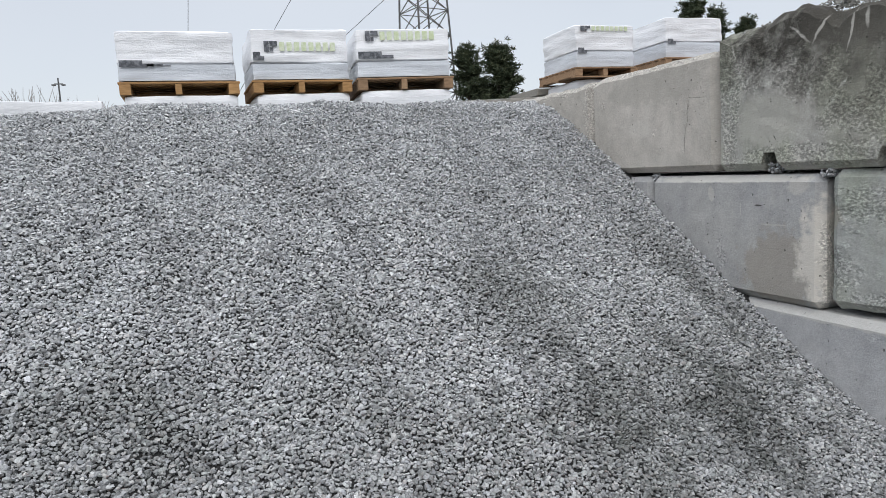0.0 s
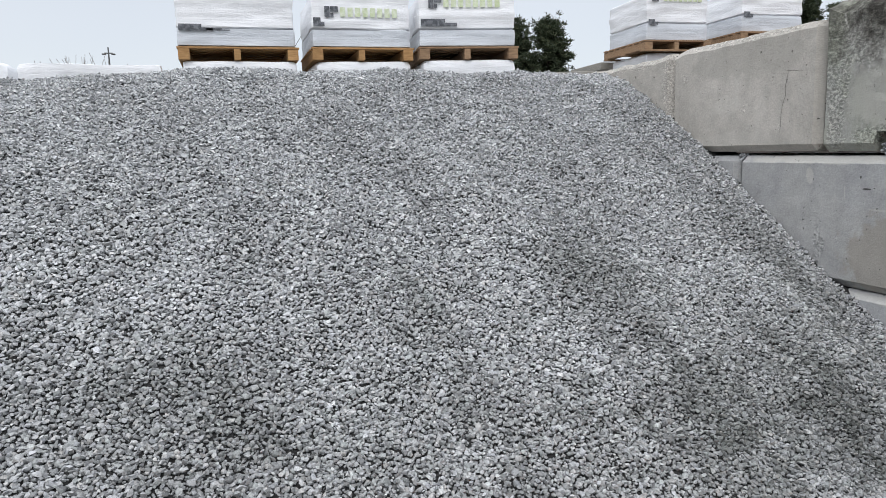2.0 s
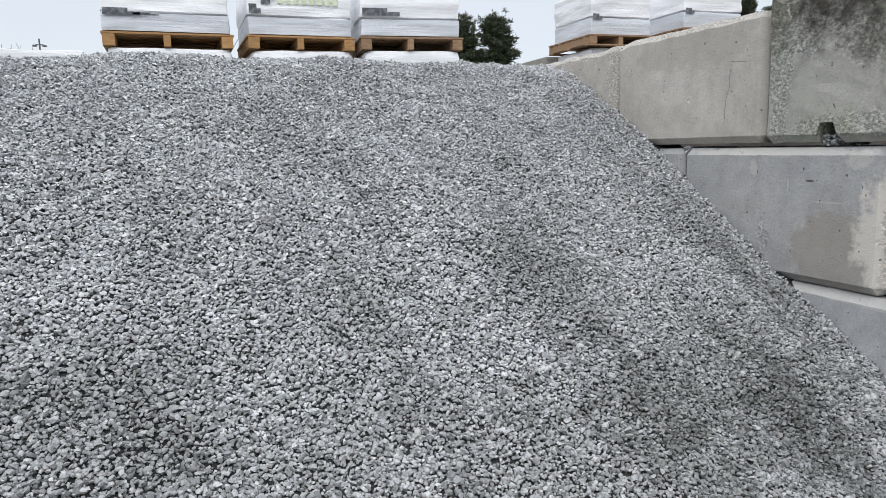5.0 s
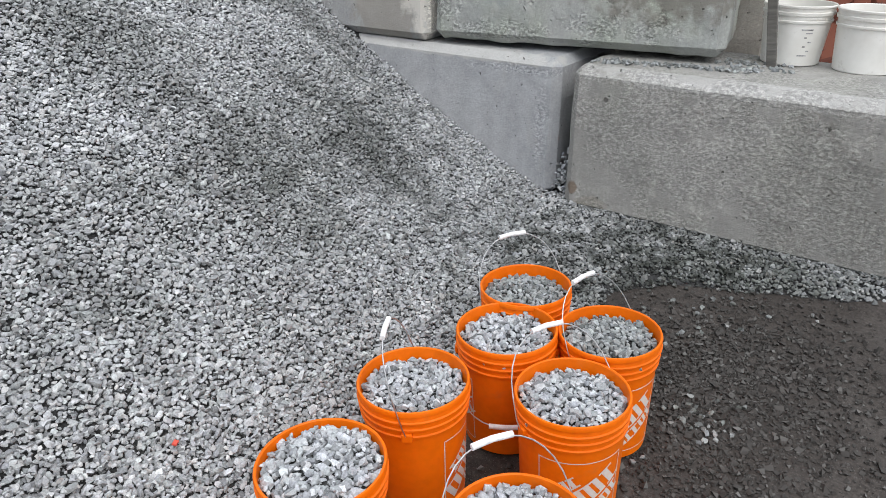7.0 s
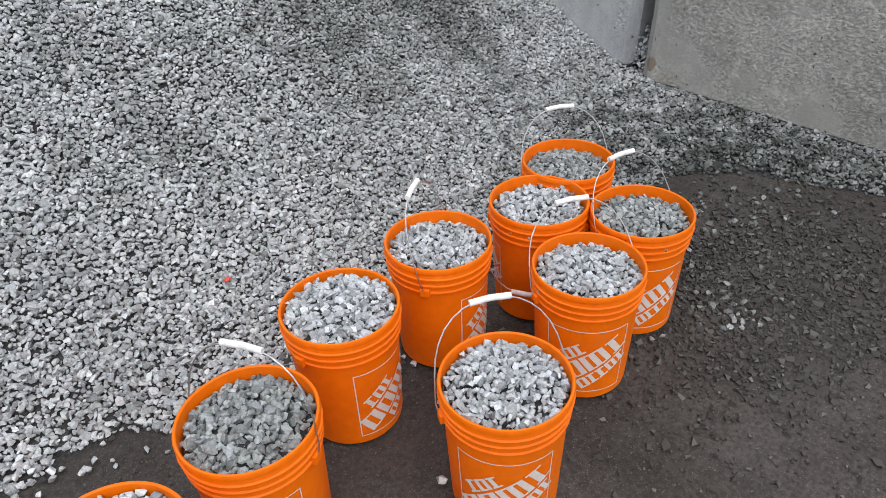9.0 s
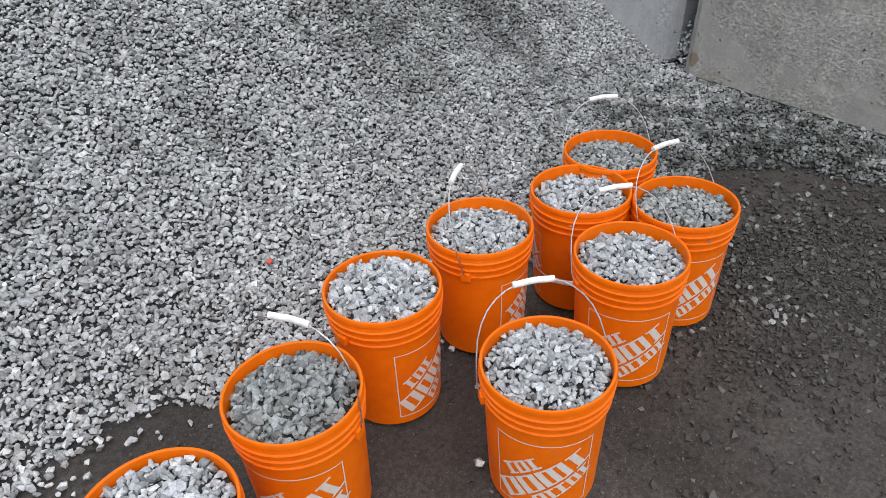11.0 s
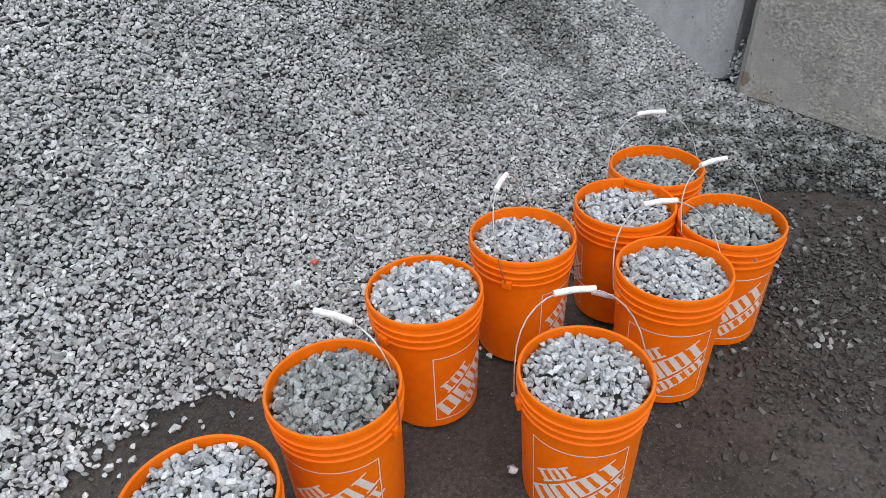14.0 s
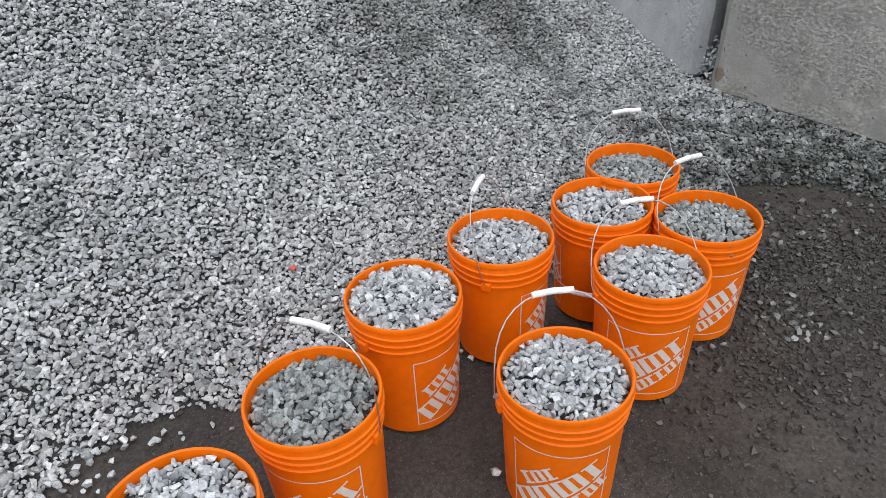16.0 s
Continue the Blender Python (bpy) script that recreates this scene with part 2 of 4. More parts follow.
CONC_BLUE = concrete("blue_grey_concrete", (0.335, 0.34, 0.345), (0.40, 0.40, 0.39), 0.8, 0.2, 0.0, (
    ((3.32, 3.15, 0.95), (0.2, 0.32, 0.26), BROWN, 0.65), ((3.32, 3.6, 1.49), (0.2, 0.72, 0.03), LIME, 0.55), ((3.32, 3.02, 1.45), (0.2, 0.08, 0.06), LIME, 0.5), ((3.30, 2.84, 1.06), (0.25, 0.20, 0.36), (0.60, 0.575, 0.525), 0.95),
    ((3.32, 3.31, 1.33), (0.2, 0.03, 0.006), (0.05, 0.048, 0.045), 0.9), ((3.32, 3.45, 1.30), (0.2, 0.006, 0.05), LIME, 0.4), ((3.32, 3.7, 1.40), (0.2, 0.03, 0.05), LIME, 0.45), ((3.32, 3.2, 1.22), (0.2, 0.09, 0.006), LIME, 0.35)),
    (((3.30, 2.86, 1.05), (0.2, 0.05, 0.30)), ((3.32, 3.62, 1.0), (0.2, 0.05, 0.12))), (), 0.70)
CONC_GREY = concrete("clean_grey_concrete", (0.355, 0.365, 0.375), (0.41, 0.415, 0.42), 0.6, 0.15, 0.0, (
    ((3.32, 2.7, 0.735), (0.2, 0.9, 0.04), LIME, 0.45),), (((3.32, 2.11, 0.40), (0.2, 0.045, 0.30)), ((3.32, 2.3, 0.68), (0.2, 0.35, 0.03))), (), 0.68)
CONC_ROUGH = concrete("weathered_rough_concrete", (0.325, 0.34, 0.325), (0.41, 0.415, 0.395), 1.0, 0.25, 0.35, (
    ((3.5, 2.83, 1.27), (0.3, 0.12, 0.09), (0.30, 0.285, 0.24), 0.7), ((3.58, 1.58, 1.28), (0.4, 0.60, 0.36), (0.205, 0.195, 0.17), 0.85), ((3.6, 2.16, 1.2), (0.3, 0.25, 0.12), (0.38, 0.40, 0.40), 0.6), ((3.55, 2.45, 1.08), (0.3, 0.12, 0.12), (0.34, 0.37, 0.36), 0.6)),
    (((3.45, 2.80, 1.0), (0.3, 0.20, 0.16)), ((3.40, 2.62, 1.36), (0.3, 0.22, 0.12)), ((3.45, 2.85, 1.40), (0.3, 0.14, 0.10)), ((3.5, 2.5, 0.86), (0.3, 0.4, 0.07)), ((3.6, 2.28, 1.02), (0.3, 0.10, 0.04)), ((3.65, 1.9, 0.90), (0.3, 0.4, 0.10)), ((3.6, 2.3, 1.42), (0.3, 0.5, 0.10))),
    (((3.58, 2.43, 1.15), (0.3, 0.10, 0.004), 0.5),), 0.60)
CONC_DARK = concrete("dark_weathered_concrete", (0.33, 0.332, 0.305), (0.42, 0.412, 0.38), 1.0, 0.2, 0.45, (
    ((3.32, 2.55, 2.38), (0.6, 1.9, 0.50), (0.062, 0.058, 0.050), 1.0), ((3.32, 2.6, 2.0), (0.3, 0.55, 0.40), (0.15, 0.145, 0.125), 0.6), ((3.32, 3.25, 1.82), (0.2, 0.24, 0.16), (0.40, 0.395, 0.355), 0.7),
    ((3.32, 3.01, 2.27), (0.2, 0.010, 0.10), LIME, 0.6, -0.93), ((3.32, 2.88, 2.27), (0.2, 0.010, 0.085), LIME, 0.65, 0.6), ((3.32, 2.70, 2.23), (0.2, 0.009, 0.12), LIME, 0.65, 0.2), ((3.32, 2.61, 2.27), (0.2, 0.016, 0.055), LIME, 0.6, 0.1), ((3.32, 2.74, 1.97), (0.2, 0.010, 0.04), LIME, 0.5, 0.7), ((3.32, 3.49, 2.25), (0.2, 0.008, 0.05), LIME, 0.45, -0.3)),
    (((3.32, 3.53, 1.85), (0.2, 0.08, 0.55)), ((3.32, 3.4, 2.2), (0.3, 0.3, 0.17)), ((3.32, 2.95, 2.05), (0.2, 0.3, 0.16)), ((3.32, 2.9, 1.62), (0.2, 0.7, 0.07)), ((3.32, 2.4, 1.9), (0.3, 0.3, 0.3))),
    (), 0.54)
CONC_BASE = concrete("worn_grey_concrete", (0.285, 0.28, 0.263), (0.36, 0.353, 0.331), 0.6, 0.3, 0.1, (
    # last two patches: the top chamfer's lit strip, painted as paler colour
    ((3.24, 1.86, 0.12), (0.15, 0.035, 0.035), RUST, 0.7), ((3.24, 1.75, 0.05), (0.15, 0.10, 0.05), BROWN, 0.5), ((3.24, 1.72, 0.61), (0.15, 0.014, 0.014), SOOT, 0.9), ((3.24, 0.5, 0.25), (0.3, 0.75, 0.5), (0.225, 0.222, 0.207), 0.6), ((3.28, 1.1, 0.752), (0.07, 0.95, 0.035), (0.46, 0.455, 0.44), 0.6), ((3.245, 1.1, 0.72), (0.05, 0.95, 0.03), (0.46, 0.455, 0.44), 0.4)),
    (((3.24, 1.3, 0.35), (0.15, 0.45, 0.20)), ((3.24, 0.8, 0.45), (0.15, 0.4, 0.22)), ((3.26, 1.1, 0.705), (0.2, 0.85, 0.03))), (), 0.46)

n = Nodes("orange_plastic", 0.42, 0, 0.20)
oc = n.mix(0.25, n.ramp(n.noise(4, 4, n.obj), (0.3, (0.74, 0.132, 0.001)), (0.7, (0.83, 0.160, 0.001))), n.ramp(n.noise(40, 4, n.obj), (0.35, 0.8), (0.6, 1.1)), "MULTIPLY")
oc = n.mix(n.ramp(n.noise(9, 6, n.obj, 0.65), (0.62, 0.0), (0.8, 0.35)), oc, (0.36, 0.17, 0.08))
ORANGE = n.done(oc, n.ramp(n.noise(14, 4, n.obj), (0.3, 0.40), (0.7, 0.60)))
n.bump(n.noise(55, 3, n.obj), 0.05, 0.002)
n = Nodes("white_print", 0.6, 0, 0.3)
PRINT = n.done(n.mix(n.ramp(n.noise(60, 4, n.obj), (0.5, 0.0), (0.75, 0.5)), (0.62, 0.58, 0.55), (0.75, 0.36, 0.16)))
n = Nodes("zinc_wire", 0.35, 1.0, 0.5)
WIRE = n.done(n.ramp(n.noise(80, 3), (0.3, 0.42), (0.7, 0.66)))
n = Nodes("white_plastic_grip", 0.5, 0, 0.4)
GRIP = n.done(n.ramp(n.noise(60, 4), (0.35, 0.62), (0.65, 0.85)))
n = Nodes("white_pail_plastic", 0.45, 0, 0.4)
pc = n.ramp(n.noise(6, 5, n.obj), (0.3, (0.66, 0.64, 0.59)), (0.65, (0.80, 0.79, 0.75)))
PAIL = n.done(n.mix(n.ramp(n.noise(22, 6, n.obj, 0.7), (0.6, 0.0), (0.75, 0.5)), pc, (0.42, 0.39, 0.34)))
n = Nodes("faded_ink", 0.7)
INK = n.done(n.ramp(n.noise(50, 4, n.obj), (0.4, 0.12), (0.6, 0.45)))


def wrap_material(name, base, film):
    """White printed shrink film in creased bands, clearer and greyer towards its lower edge."""
    n = Nodes(name, 0.33, 0, 0.5)
    creases = n.noise(5, 6, n.obj, 0.62, (0.5, 0.5, 3.2))
    c = n.ramp(creases, (0.28, film), (0.42, base), (0.7, base))
    c = n.mix(0.5, c, n.ramp(n.noise(2.5, 3, n.obj), (0.3, 0.8), (0.6, 1.05)), "MULTIPLY")
    n.bump(n.math("ADD", creases, n.math("MULTIPLY", n.noise(26, 4, n.obj, 0.6, (1, 1, 2.5)), 0.3)), 0.4, 0.03)
    return n.done(c)


WRAP = wrap_material("white_shrink_film", (0.83, 0.84, 0.86), (0.70, 0.72, 0.75))
WRAP_CLEAR = wrap_material("clear_grey_shrink_film", (0.60, 0.63, 0.67), (0.40, 0.43, 0.47))
n = Nodes("green_print", 0.5)
GREEN = n.done(n.ramp(n.noise(30, 3, n.obj), (0.35, (0.55, 0.63, 0.38)), (0.65, (0.70, 0.75, 0.60))))
n = Nodes("dark_print", 0.5)
DARKPRINT = n.done(n.ramp(n.noise(30, 4, n.obj), (0.4, (0.06, 0.065, 0.075)), (0.7, (0.22, 0.23, 0.25))))


def wood(name, dark, light):
    n = Nodes(name, 0.8, 0, 0.25)
    c = n.ramp(n.noise(7, 5, n.obj, 0.6, (1.2, 9, 9)), (0.3, dark), (0.7, light))
    c = n.mix(0.5, c, n.ramp(n.rand, (0, 0.75), (1, 1.2)), "MULTIPLY")
    n.bump(n.noise(20, 4, n.obj, 0.6, (1, 10, 10)), 0.3, 0.004)
    return n.done(c)


WOOD = wood("fresh_pallet_wood", (0.27, 0.145, 0.06), (0.47, 0.28, 0.125))
WOOD_BROWN = wood("brown_pallet_wood", (0.20, 0.125, 0.075), (0.38, 0.25, 0.15))
WOOD_OLD = wood("weathered_grey_wood", (0.20, 0.19, 0.17), (0.36, 0.345, 0.31))
WOOD_DARK = wood("dark_weathered_wood", (0.10, 0.096, 0.088), (0.21, 0.20, 0.18))
n = Nodes("pine_bark", 0.95)
BARK = n.done(n.ramp(n.noise(9, 5, n.obj, 0.6, (4, 4, 1)), (0.3, (0.05, 0.038, 0.03)), (0.7, (0.13, 0.105, 0.085))))
n = Nodes("pine_needles", 0.7, 0, 0.25)
NEEDLE = n.done(n.ramp(n.island, (0, (0.022, 0.034, 0.018)), (0.6, (0.048, 0.064, 0.034)), (1, (0.095, 0.105, 0.058))))
n = Nodes("galvanised_steel", 0.55, 0.6)
STEEL = n.done(n.ramp(n.noise(3, 3), (0.3, 0.10), (0.7, 0.17)))
n = Nodes("bare_twigs", 0.9)
TWIG = n.done(n.ramp(n.noise(9, 3), (0.3, (0.11, 0.085, 0.075)), (0.7, (0.20, 0.16, 0.14))))
n = Nodes("red_bark_mulch", 0.9, 0, 0.2)
MULCH = n.done(n.ramp(n.island, (0, (0.06, 0.021, 0.015)), (0.5, (0.135, 0.047, 0.031)), (1, (0.22, 0.088, 0.056))))
n = Nodes("red_chip", 0.6)
REDCHIP = n.done(n.ramp(n.noise(40, 2), (0.3, (0.5, 0.06, 0.04)), (0.7, (0.66, 0.10, 0.06))))


# ---------- mesh helpers ----------
def link(name, me, material, parent=None, label=""):
    me.materials.append(material)
    ob = new(name, me)
    if parent is not None:
        ob.parent = parent
    if label:
        tagged(ob, label)
    return ob


def part(name, bm, material, parent=None, label="", smooth=False):
    me = bpy.data.meshes.new(name)
    bm.normal_update()
    if smooth:
        for e in bm.edges:
            e.smooth = len(e.link_faces) == 2 and e.calc_face_angle(0) < 0.7
    bm.to_mesh(me)
    bm.free()
    if smooth:
        me.polygons.foreach_set("use_smooth", [True] * len(me.polygons))
    return link(name, me, material, parent, label)


def empty(name, m=None):
    ob = new(name)
    ob.empty_display_size = 0.1
    if m is not None:
        ob.matrix_basis = m
    return ob


def box(bm, x0, x1, y0, y1, z0, z1, bevel=0.0, m=None):
    g = bmesh.ops.create_cube(bm, size=1, matrix=Matrix.Translation(((x0 + x1) / 2, (y0 + y1) / 2, (z0 + z1) / 2)) @ Matrix.Diagonal((x1 - x0, y1 - y0, z1 - z0, 1)))
    vs = g["verts"]
    if bevel:
        es = list({e for v in vs for e in v.link_edges})
        vs = bmesh.ops.bevel(bm, geom=es, offset=bevel, segments=2, affect="EDGES", profile=0.5)["verts"]
    if m is not None:
        bmesh.ops.transform(bm, matrix=m, verts=[v for v in vs if v.is_valid])
    return bm


def lathe(profile, seg=48):
    bm = bmesh.new()
    rings = []
    for r, z in profile:
        if r < 1e-6:
            rings.append([bm.verts.new((0, 0, z))])
        else:
            rings.append([bm.verts.new((r * math.cos(2 * math.pi * i / seg), r * math.sin(2 * math.pi * i / seg), z)) for i in range(seg)])
    for a, b in zip(rings, rings[1:]):
        for i in range(seg):
            j = (i + 1) % seg
            if len(a) == 1:
                bm.faces.new((a[0], b[j], b[i]))
            elif len(b) == 1:
                bm.faces.new((a[i], a[j], b[0]))
            else:
                bm.faces.new((a[i], a[j], b[j], b[i]))
    bmesh.ops.recalc_face_normals(bm, faces=bm.faces)
    return bm


def tube(bm, points, radius, seg=8, r_end=None):
    """A round bar along points, capped."""
    pts = [Vector(p) for p in points]
    rings, up = [], None
    for i, p in enumerate(pts):
        d = (pts[min(i + 1, len(pts) - 1)] - pts[max(i - 1, 0)]).normalized()
        if up is None:
            up = d.orthogonal().normalized()
        up = (up - d * up.dot(d)).normalized()
        side = d.cross(up)
        r = radius if r_end is None else radius + (r_end - radius) * i / (len(pts) - 1)
        rings.append([bm.verts.new(p + (up * math.cos(2 * math.pi * k / seg) + side * math.sin(2 * math.pi * k / seg)) * r) for k in range(seg)])
    for a, b in zip(rings, rings[1:]):
        for k in range(seg):
            bm.faces.new((a[k], a[(k + 1) % seg], b[(k + 1) % seg], b[k]))
    bm.faces.new(rings[0][::-1])
    bm.faces.new(rings[-1])
    return bm


def mesh_from(name, verts, faces_flat, corner_counts, flat=True):
    me = bpy.data.meshes.new(name)
    me.vertices.add(len(verts))
    me.vertices.foreach_set("co", np.ascontiguousarray(verts, dtype=np.float32).ravel())
    me.loops.add(len(faces_flat))
    me.loops.foreach_set("vertex_index", np.ascontiguousarray(faces_flat, dtype=np.int32))
    me.polygons.add(len(corner_counts))
    starts = np.concatenate(([0], np.cumsum(corner_counts)[:-1]))
    me.polygons.foreach_set("loop_start", starts.astype(np.int32))
    me.update(calc_edges=True)
    me.validate()
    if flat:
        me.shade_flat()
    return me


rng = np.random.default_rng(7)


def stone_shapes(count, points=10):
    """Unit crushed stones: hulls of random points, angular, uneven and longer than they are wide."""
    out = []
    for _ in range(count):
        bm = bmesh.new()
        k = np.arange(points) + 0.5
        th, zz = k * 2.39996 + rng.uniform(0, 6.28), 1 - 2 * k / points
        p = np.stack([np.sqrt(1 - zz**2) * np.cos(th), np.sqrt(1 - zz**2) * np.sin(th), zz], -1)[:, rng.permutation(3)]
        p = p / np.linalg.norm(p, 4, axis=1, keepdims=True) * 0.94 + rng.normal(0, 0.13, p.shape)
        p *= np.array([rng.uniform(1.0, 1.45), rng.uniform(0.76, 1.0), rng.uniform(0.62, 0.90)])
        vs = [bm.verts.new(v) for v in p]
        bmesh.ops.convex_hull(bm, input=vs)
        bmesh.ops.delete(bm, geom=[v for v in bm.verts if not v.link_faces], context="VERTS")
        bmesh.ops.recalc_face_normals(bm, faces=bm.faces)
        bm.verts.index_update()
        out.append((np.array([v.co[:] for v in bm.verts]), np.array([[v.index for v in f.verts] for f in bm.faces if len(f.verts) == 3])))
        bm.free()
    return out


SHAPES = stone_shapes(36, 10)
FAR_SHAPES = stone_shapes(24, 7)
GRIT_SHAPES = stone_shapes(16, 6)
CHIPS = [(v * np.array([1.5, 0.45, 0.3]), f) for v, f in stone_shapes(8, 7)]


def rotations(k, tilt):
    """k rotation matrices: any turn about z, then a lean of up to about tilt radians."""
    a, b, c = rng.uniform(0, 2 * np.pi, k), rng.normal(0, tilt, k), rng.normal(0, tilt, k)
    ca, sa, cb, sb, cc, sc = np.cos(a), np.sin(a), np.cos(b), np.sin(b), np.cos(c), np.sin(c)
    o, i = np.zeros(k), np.ones(k)
    rz = np.array([[ca, -sa, o], [sa, ca, o], [o, o, i]]).transpose(2, 0, 1)
    rx = np.array([[i, o, o], [o, cb, -sb], [o, sb, cb]]).transpose(2, 0, 1)
    ry = np.array([[cc, o, sc], [o, i, o], [-sc, o, cc]]).transpose(2, 0, 1)
    return rx @ ry @ rz


def stones_mesh(name, places, sizes, tilt=0.6, shapes=SHAPES):
    """One mesh of many stones at places, each turned at random."""
    k = len(places)
    kind = rng.integers(0, len(shapes), k)
    rot = rotations(k, tilt)
    vs, fs, base = [], [], 0
    for s, (v, f) in enumerate(shapes):
        idx = np.nonzero(kind == s)[0]
        if not len(idx):
            continue
        w = np.einsum("kij,vj->kvi", rot[idx], v) * sizes[idx, None, None] + places[idx, None, :]
        vs.append(w.reshape(-1, 3))
        fs.append((f[None] + base + (np.arange(len(idx)) * len(v))[:, None, None]).reshape(-1, 3))
        base += len(idx) * len(v)
    vs, fs = np.concatenate(vs), np.concatenate(fs)
    me = mesh_from(name, vs, fs.ravel(), np.full(len(fs), 3), False)
    me.shade_smooth()
    me.set_sharp_from_angle(angle=radians(54))
    return me


def smooth_noise(x, y, scale, seed):
    """Cheap rolling unevenness, about -1 to 1."""
    r = np.random.default_rng(seed)
    out = 0
    for _ in range(7):
        a, p, f = r.uniform(0, 2 * np.pi), r.uniform(0, 2 * np.pi), r.uniform(0.6, 1.6) / scale
        out = out + np.sin((x * np.cos(a) + y * np.sin(a)) * f * 2 * np.pi + p)
    return out / 3.5


# ---------- the ground and the heap ----------
WALL_X = 3.325
TERRACE = 1.72


def heap(x, y):
    """Height of the gravel heap."""
    shift = np.interp(x, [-3.0, -0.2, 0.15, 0.6, 1.8, 2.4, WALL_X], [-0.85, -0.52, -0.40, -0.36, -0.35, -0.20, 0.0])
    top = np.interp(y, [3.5, 5.6], [1.0, 0.3])
    s = y - shift * top
    z = np.interp(s, [1.75, 2.05, 2.3, 2.78, 3.37, 3.97, 4.34, 5.07, 5.72, 5.95, 6.5, 7.6], [-0.05, 0.03, 0.12, 0.37, 0.74, 1.13, 1.36, 1.79, 2.17, 2.235, 2.24, 2.05])
    z = z + 0.022 * smooth_noise(x, y, 1.1, 3) * np.clip(s - 1.9, 0, 1) + 0.010 * smooth_noise(x, y, 0.4, 4) * np.clip(s - 1.9, 0, 1)
    z = z - 0.07 * np.clip((-0.3 - x) / 0.8, 0, 1) * np.clip(y - 4.5, 0, 1)
    # hollows where gravel was dug out
    for hx, hy, hr, hd in ((2.05, 2.75, 0.33, 0.05), (2.62, 2.4, 0.25, 0.045), (1.5, 2.3, 0.3, 0.03)):
        z = z - hd * np.exp(-((x - hx) ** 2 + (y - hy) ** 2) / hr**2)
    toe = np.interp(x, [-2.0, -0.3, -0.05, 0.07, 0.24, 0.35, 0.45, 0.6, 1.0, 1.5], [1.2, 1.5, 1.64, 1.72, 1.70, 1.65, 1.60, 1.64, 1.45, 1.2]) + 0.03 * smooth_noise(x, y * 0, 0.18, 8)
    z = np.minimum(z, (y - toe) * 0.6)
    # a thin spread along the wall's foot
    edge = np.interp(x, [1.5, 2.2, 2.48, 2.64, 2.75, 2.82, 2.91, 3.0, 3.08, 3.2], [1.38, 1.31, 1.26, 1.17, 1.07, 0.85, 0.64, 0.44, 0.33, 0.15]) + 0.035 * smooth_noise(x, y * 0, 0.3, 9)
    thin = np.clip((y - edge) * 0.13, -0.05, 0.035)
    thin = np.where(x > 1.5, thin, -0.05)
    return np.maximum(z, thin)


def land(x, y):
    """Height of the yard: level at the front, a terrace behind the heap."""
    t = np.clip((y - 5.9) / 0.6, 0, 1)
    t = t * t * (3 - 2 * t)
    return TERRACE * t


def grid_mesh(name, xs, ys, height):
    X, Y = np.meshgrid(xs, ys)
    v = np.stack([X, Y, height(X, Y)], -1).reshape(-1, 3)
    nx, ny = len(xs), len(ys)
    i = (np.arange(ny - 1)[:, None] * nx + np.arange(nx - 1)).ravel()
    f = np.stack([i, i + 1, i + nx + 1, i + nx], -1)
    return mesh_from(name, v, f.ravel(), np.full(len(f), 4), False)


far = np.array([30, 80, 200, 600, 1500.0])
gx = np.concatenate([-far[::-1], np.arange(-12, 12.01, 0.25), far])
gy = np.concatenate([-far[::-1], np.arange(-8, 5.8, 0.25), np.arange(5.9, 6.56, 0.06), np.arange(7, 14, 0.5), far])
ground = link("ground", grid_mesh("ground", gx, gy, lambda x, y: land(x, y) + np.where((abs(x) < 12) & (abs(y) < 13), 0.004 * smooth_noise(x, y, 0.9, 5) - 0.004, 0)), EARTH)
tagged(ground, "dark brown damp packed earth yard with grit", "ground", kind="structure")

X0 = -4.2
# sheet just below the heap's stones, painted dark as shade in the gaps
bed = link("gravel_bed", grid_mesh("gravel_bed", np.arange(X0, WALL_X + 0.30, 0.07), np.arange(0.1, 7.61, 0.07), lambda x, y: heap(x, y) - 0.013), GAP_SHADE)
tagged(bed, "near-black sheet under the heap, standing in for shade between stones", "gravel heap", kind="stuff")


def cover(x0, x1, y0, y1, step, row=0.86):
    """Jittered places in rows; row is the rows' distance over the step."""
    xs, ys = np.meshgrid(np.arange(x0, x1, step), np.arange(y0, y1, step * row))
    p = np.stack([xs.ravel(), ys.ravel()], -1)
    p[:, 0] += np.where(np.round(p[:, 1] / (step * row)).astype(int) % 2 == 0, step / 2, 0)
    return p + rng.uniform(-0.36, 0.36, p.shape) * step


def in_view(x, y):
    """The part of the heap's surface that is worth single stones."""
    return (x > -0.44 * y - 0.3) & (x > X0)


def heap_layer(places, sink, mean, uneven=0.0052):
    """Places and sizes of one layer of stones on the heap, sunk by that much, each a little higher or lower."""
    x, y = places[:, 0], places[:, 1]
    z = heap(x, y)
    gap_foot = (x > WALL_X - 0.005) & ~((y > 1.905) & (y < 2.025))
    ok = (z > 0.006) & in_view(x, y) & ~gap_foot
    ok &= (z > 0.02) | (rng.random(len(x)) < np.where(x < 1.5, 0.8, 0.5) + z * 25)
    x, y, z = x[ok], y[ok], z[ok]
    size = rng.lognormal(math.log(mean), 0.27, len(x)).clip(0.0045, 0.0155)
    lift = rng.normal(0.0, uneven, len(x)) - sink
    # one loose layer where the spread is thin
    thin = z < 0.04
    z = np.where(thin, np.maximum(z - 0.007, 0) + size * 0.30 + np.clip(lift, -0.004, 0.006), z + lift)
    ok = ~thin | (rng.random(len(x)) < np.where(x < 1.5, 1.0 if sink == 0 else 0.5, 0.8 if sink == 0 else 0.12))
    return np.stack([x, y, z], -1)[ok], size[ok]


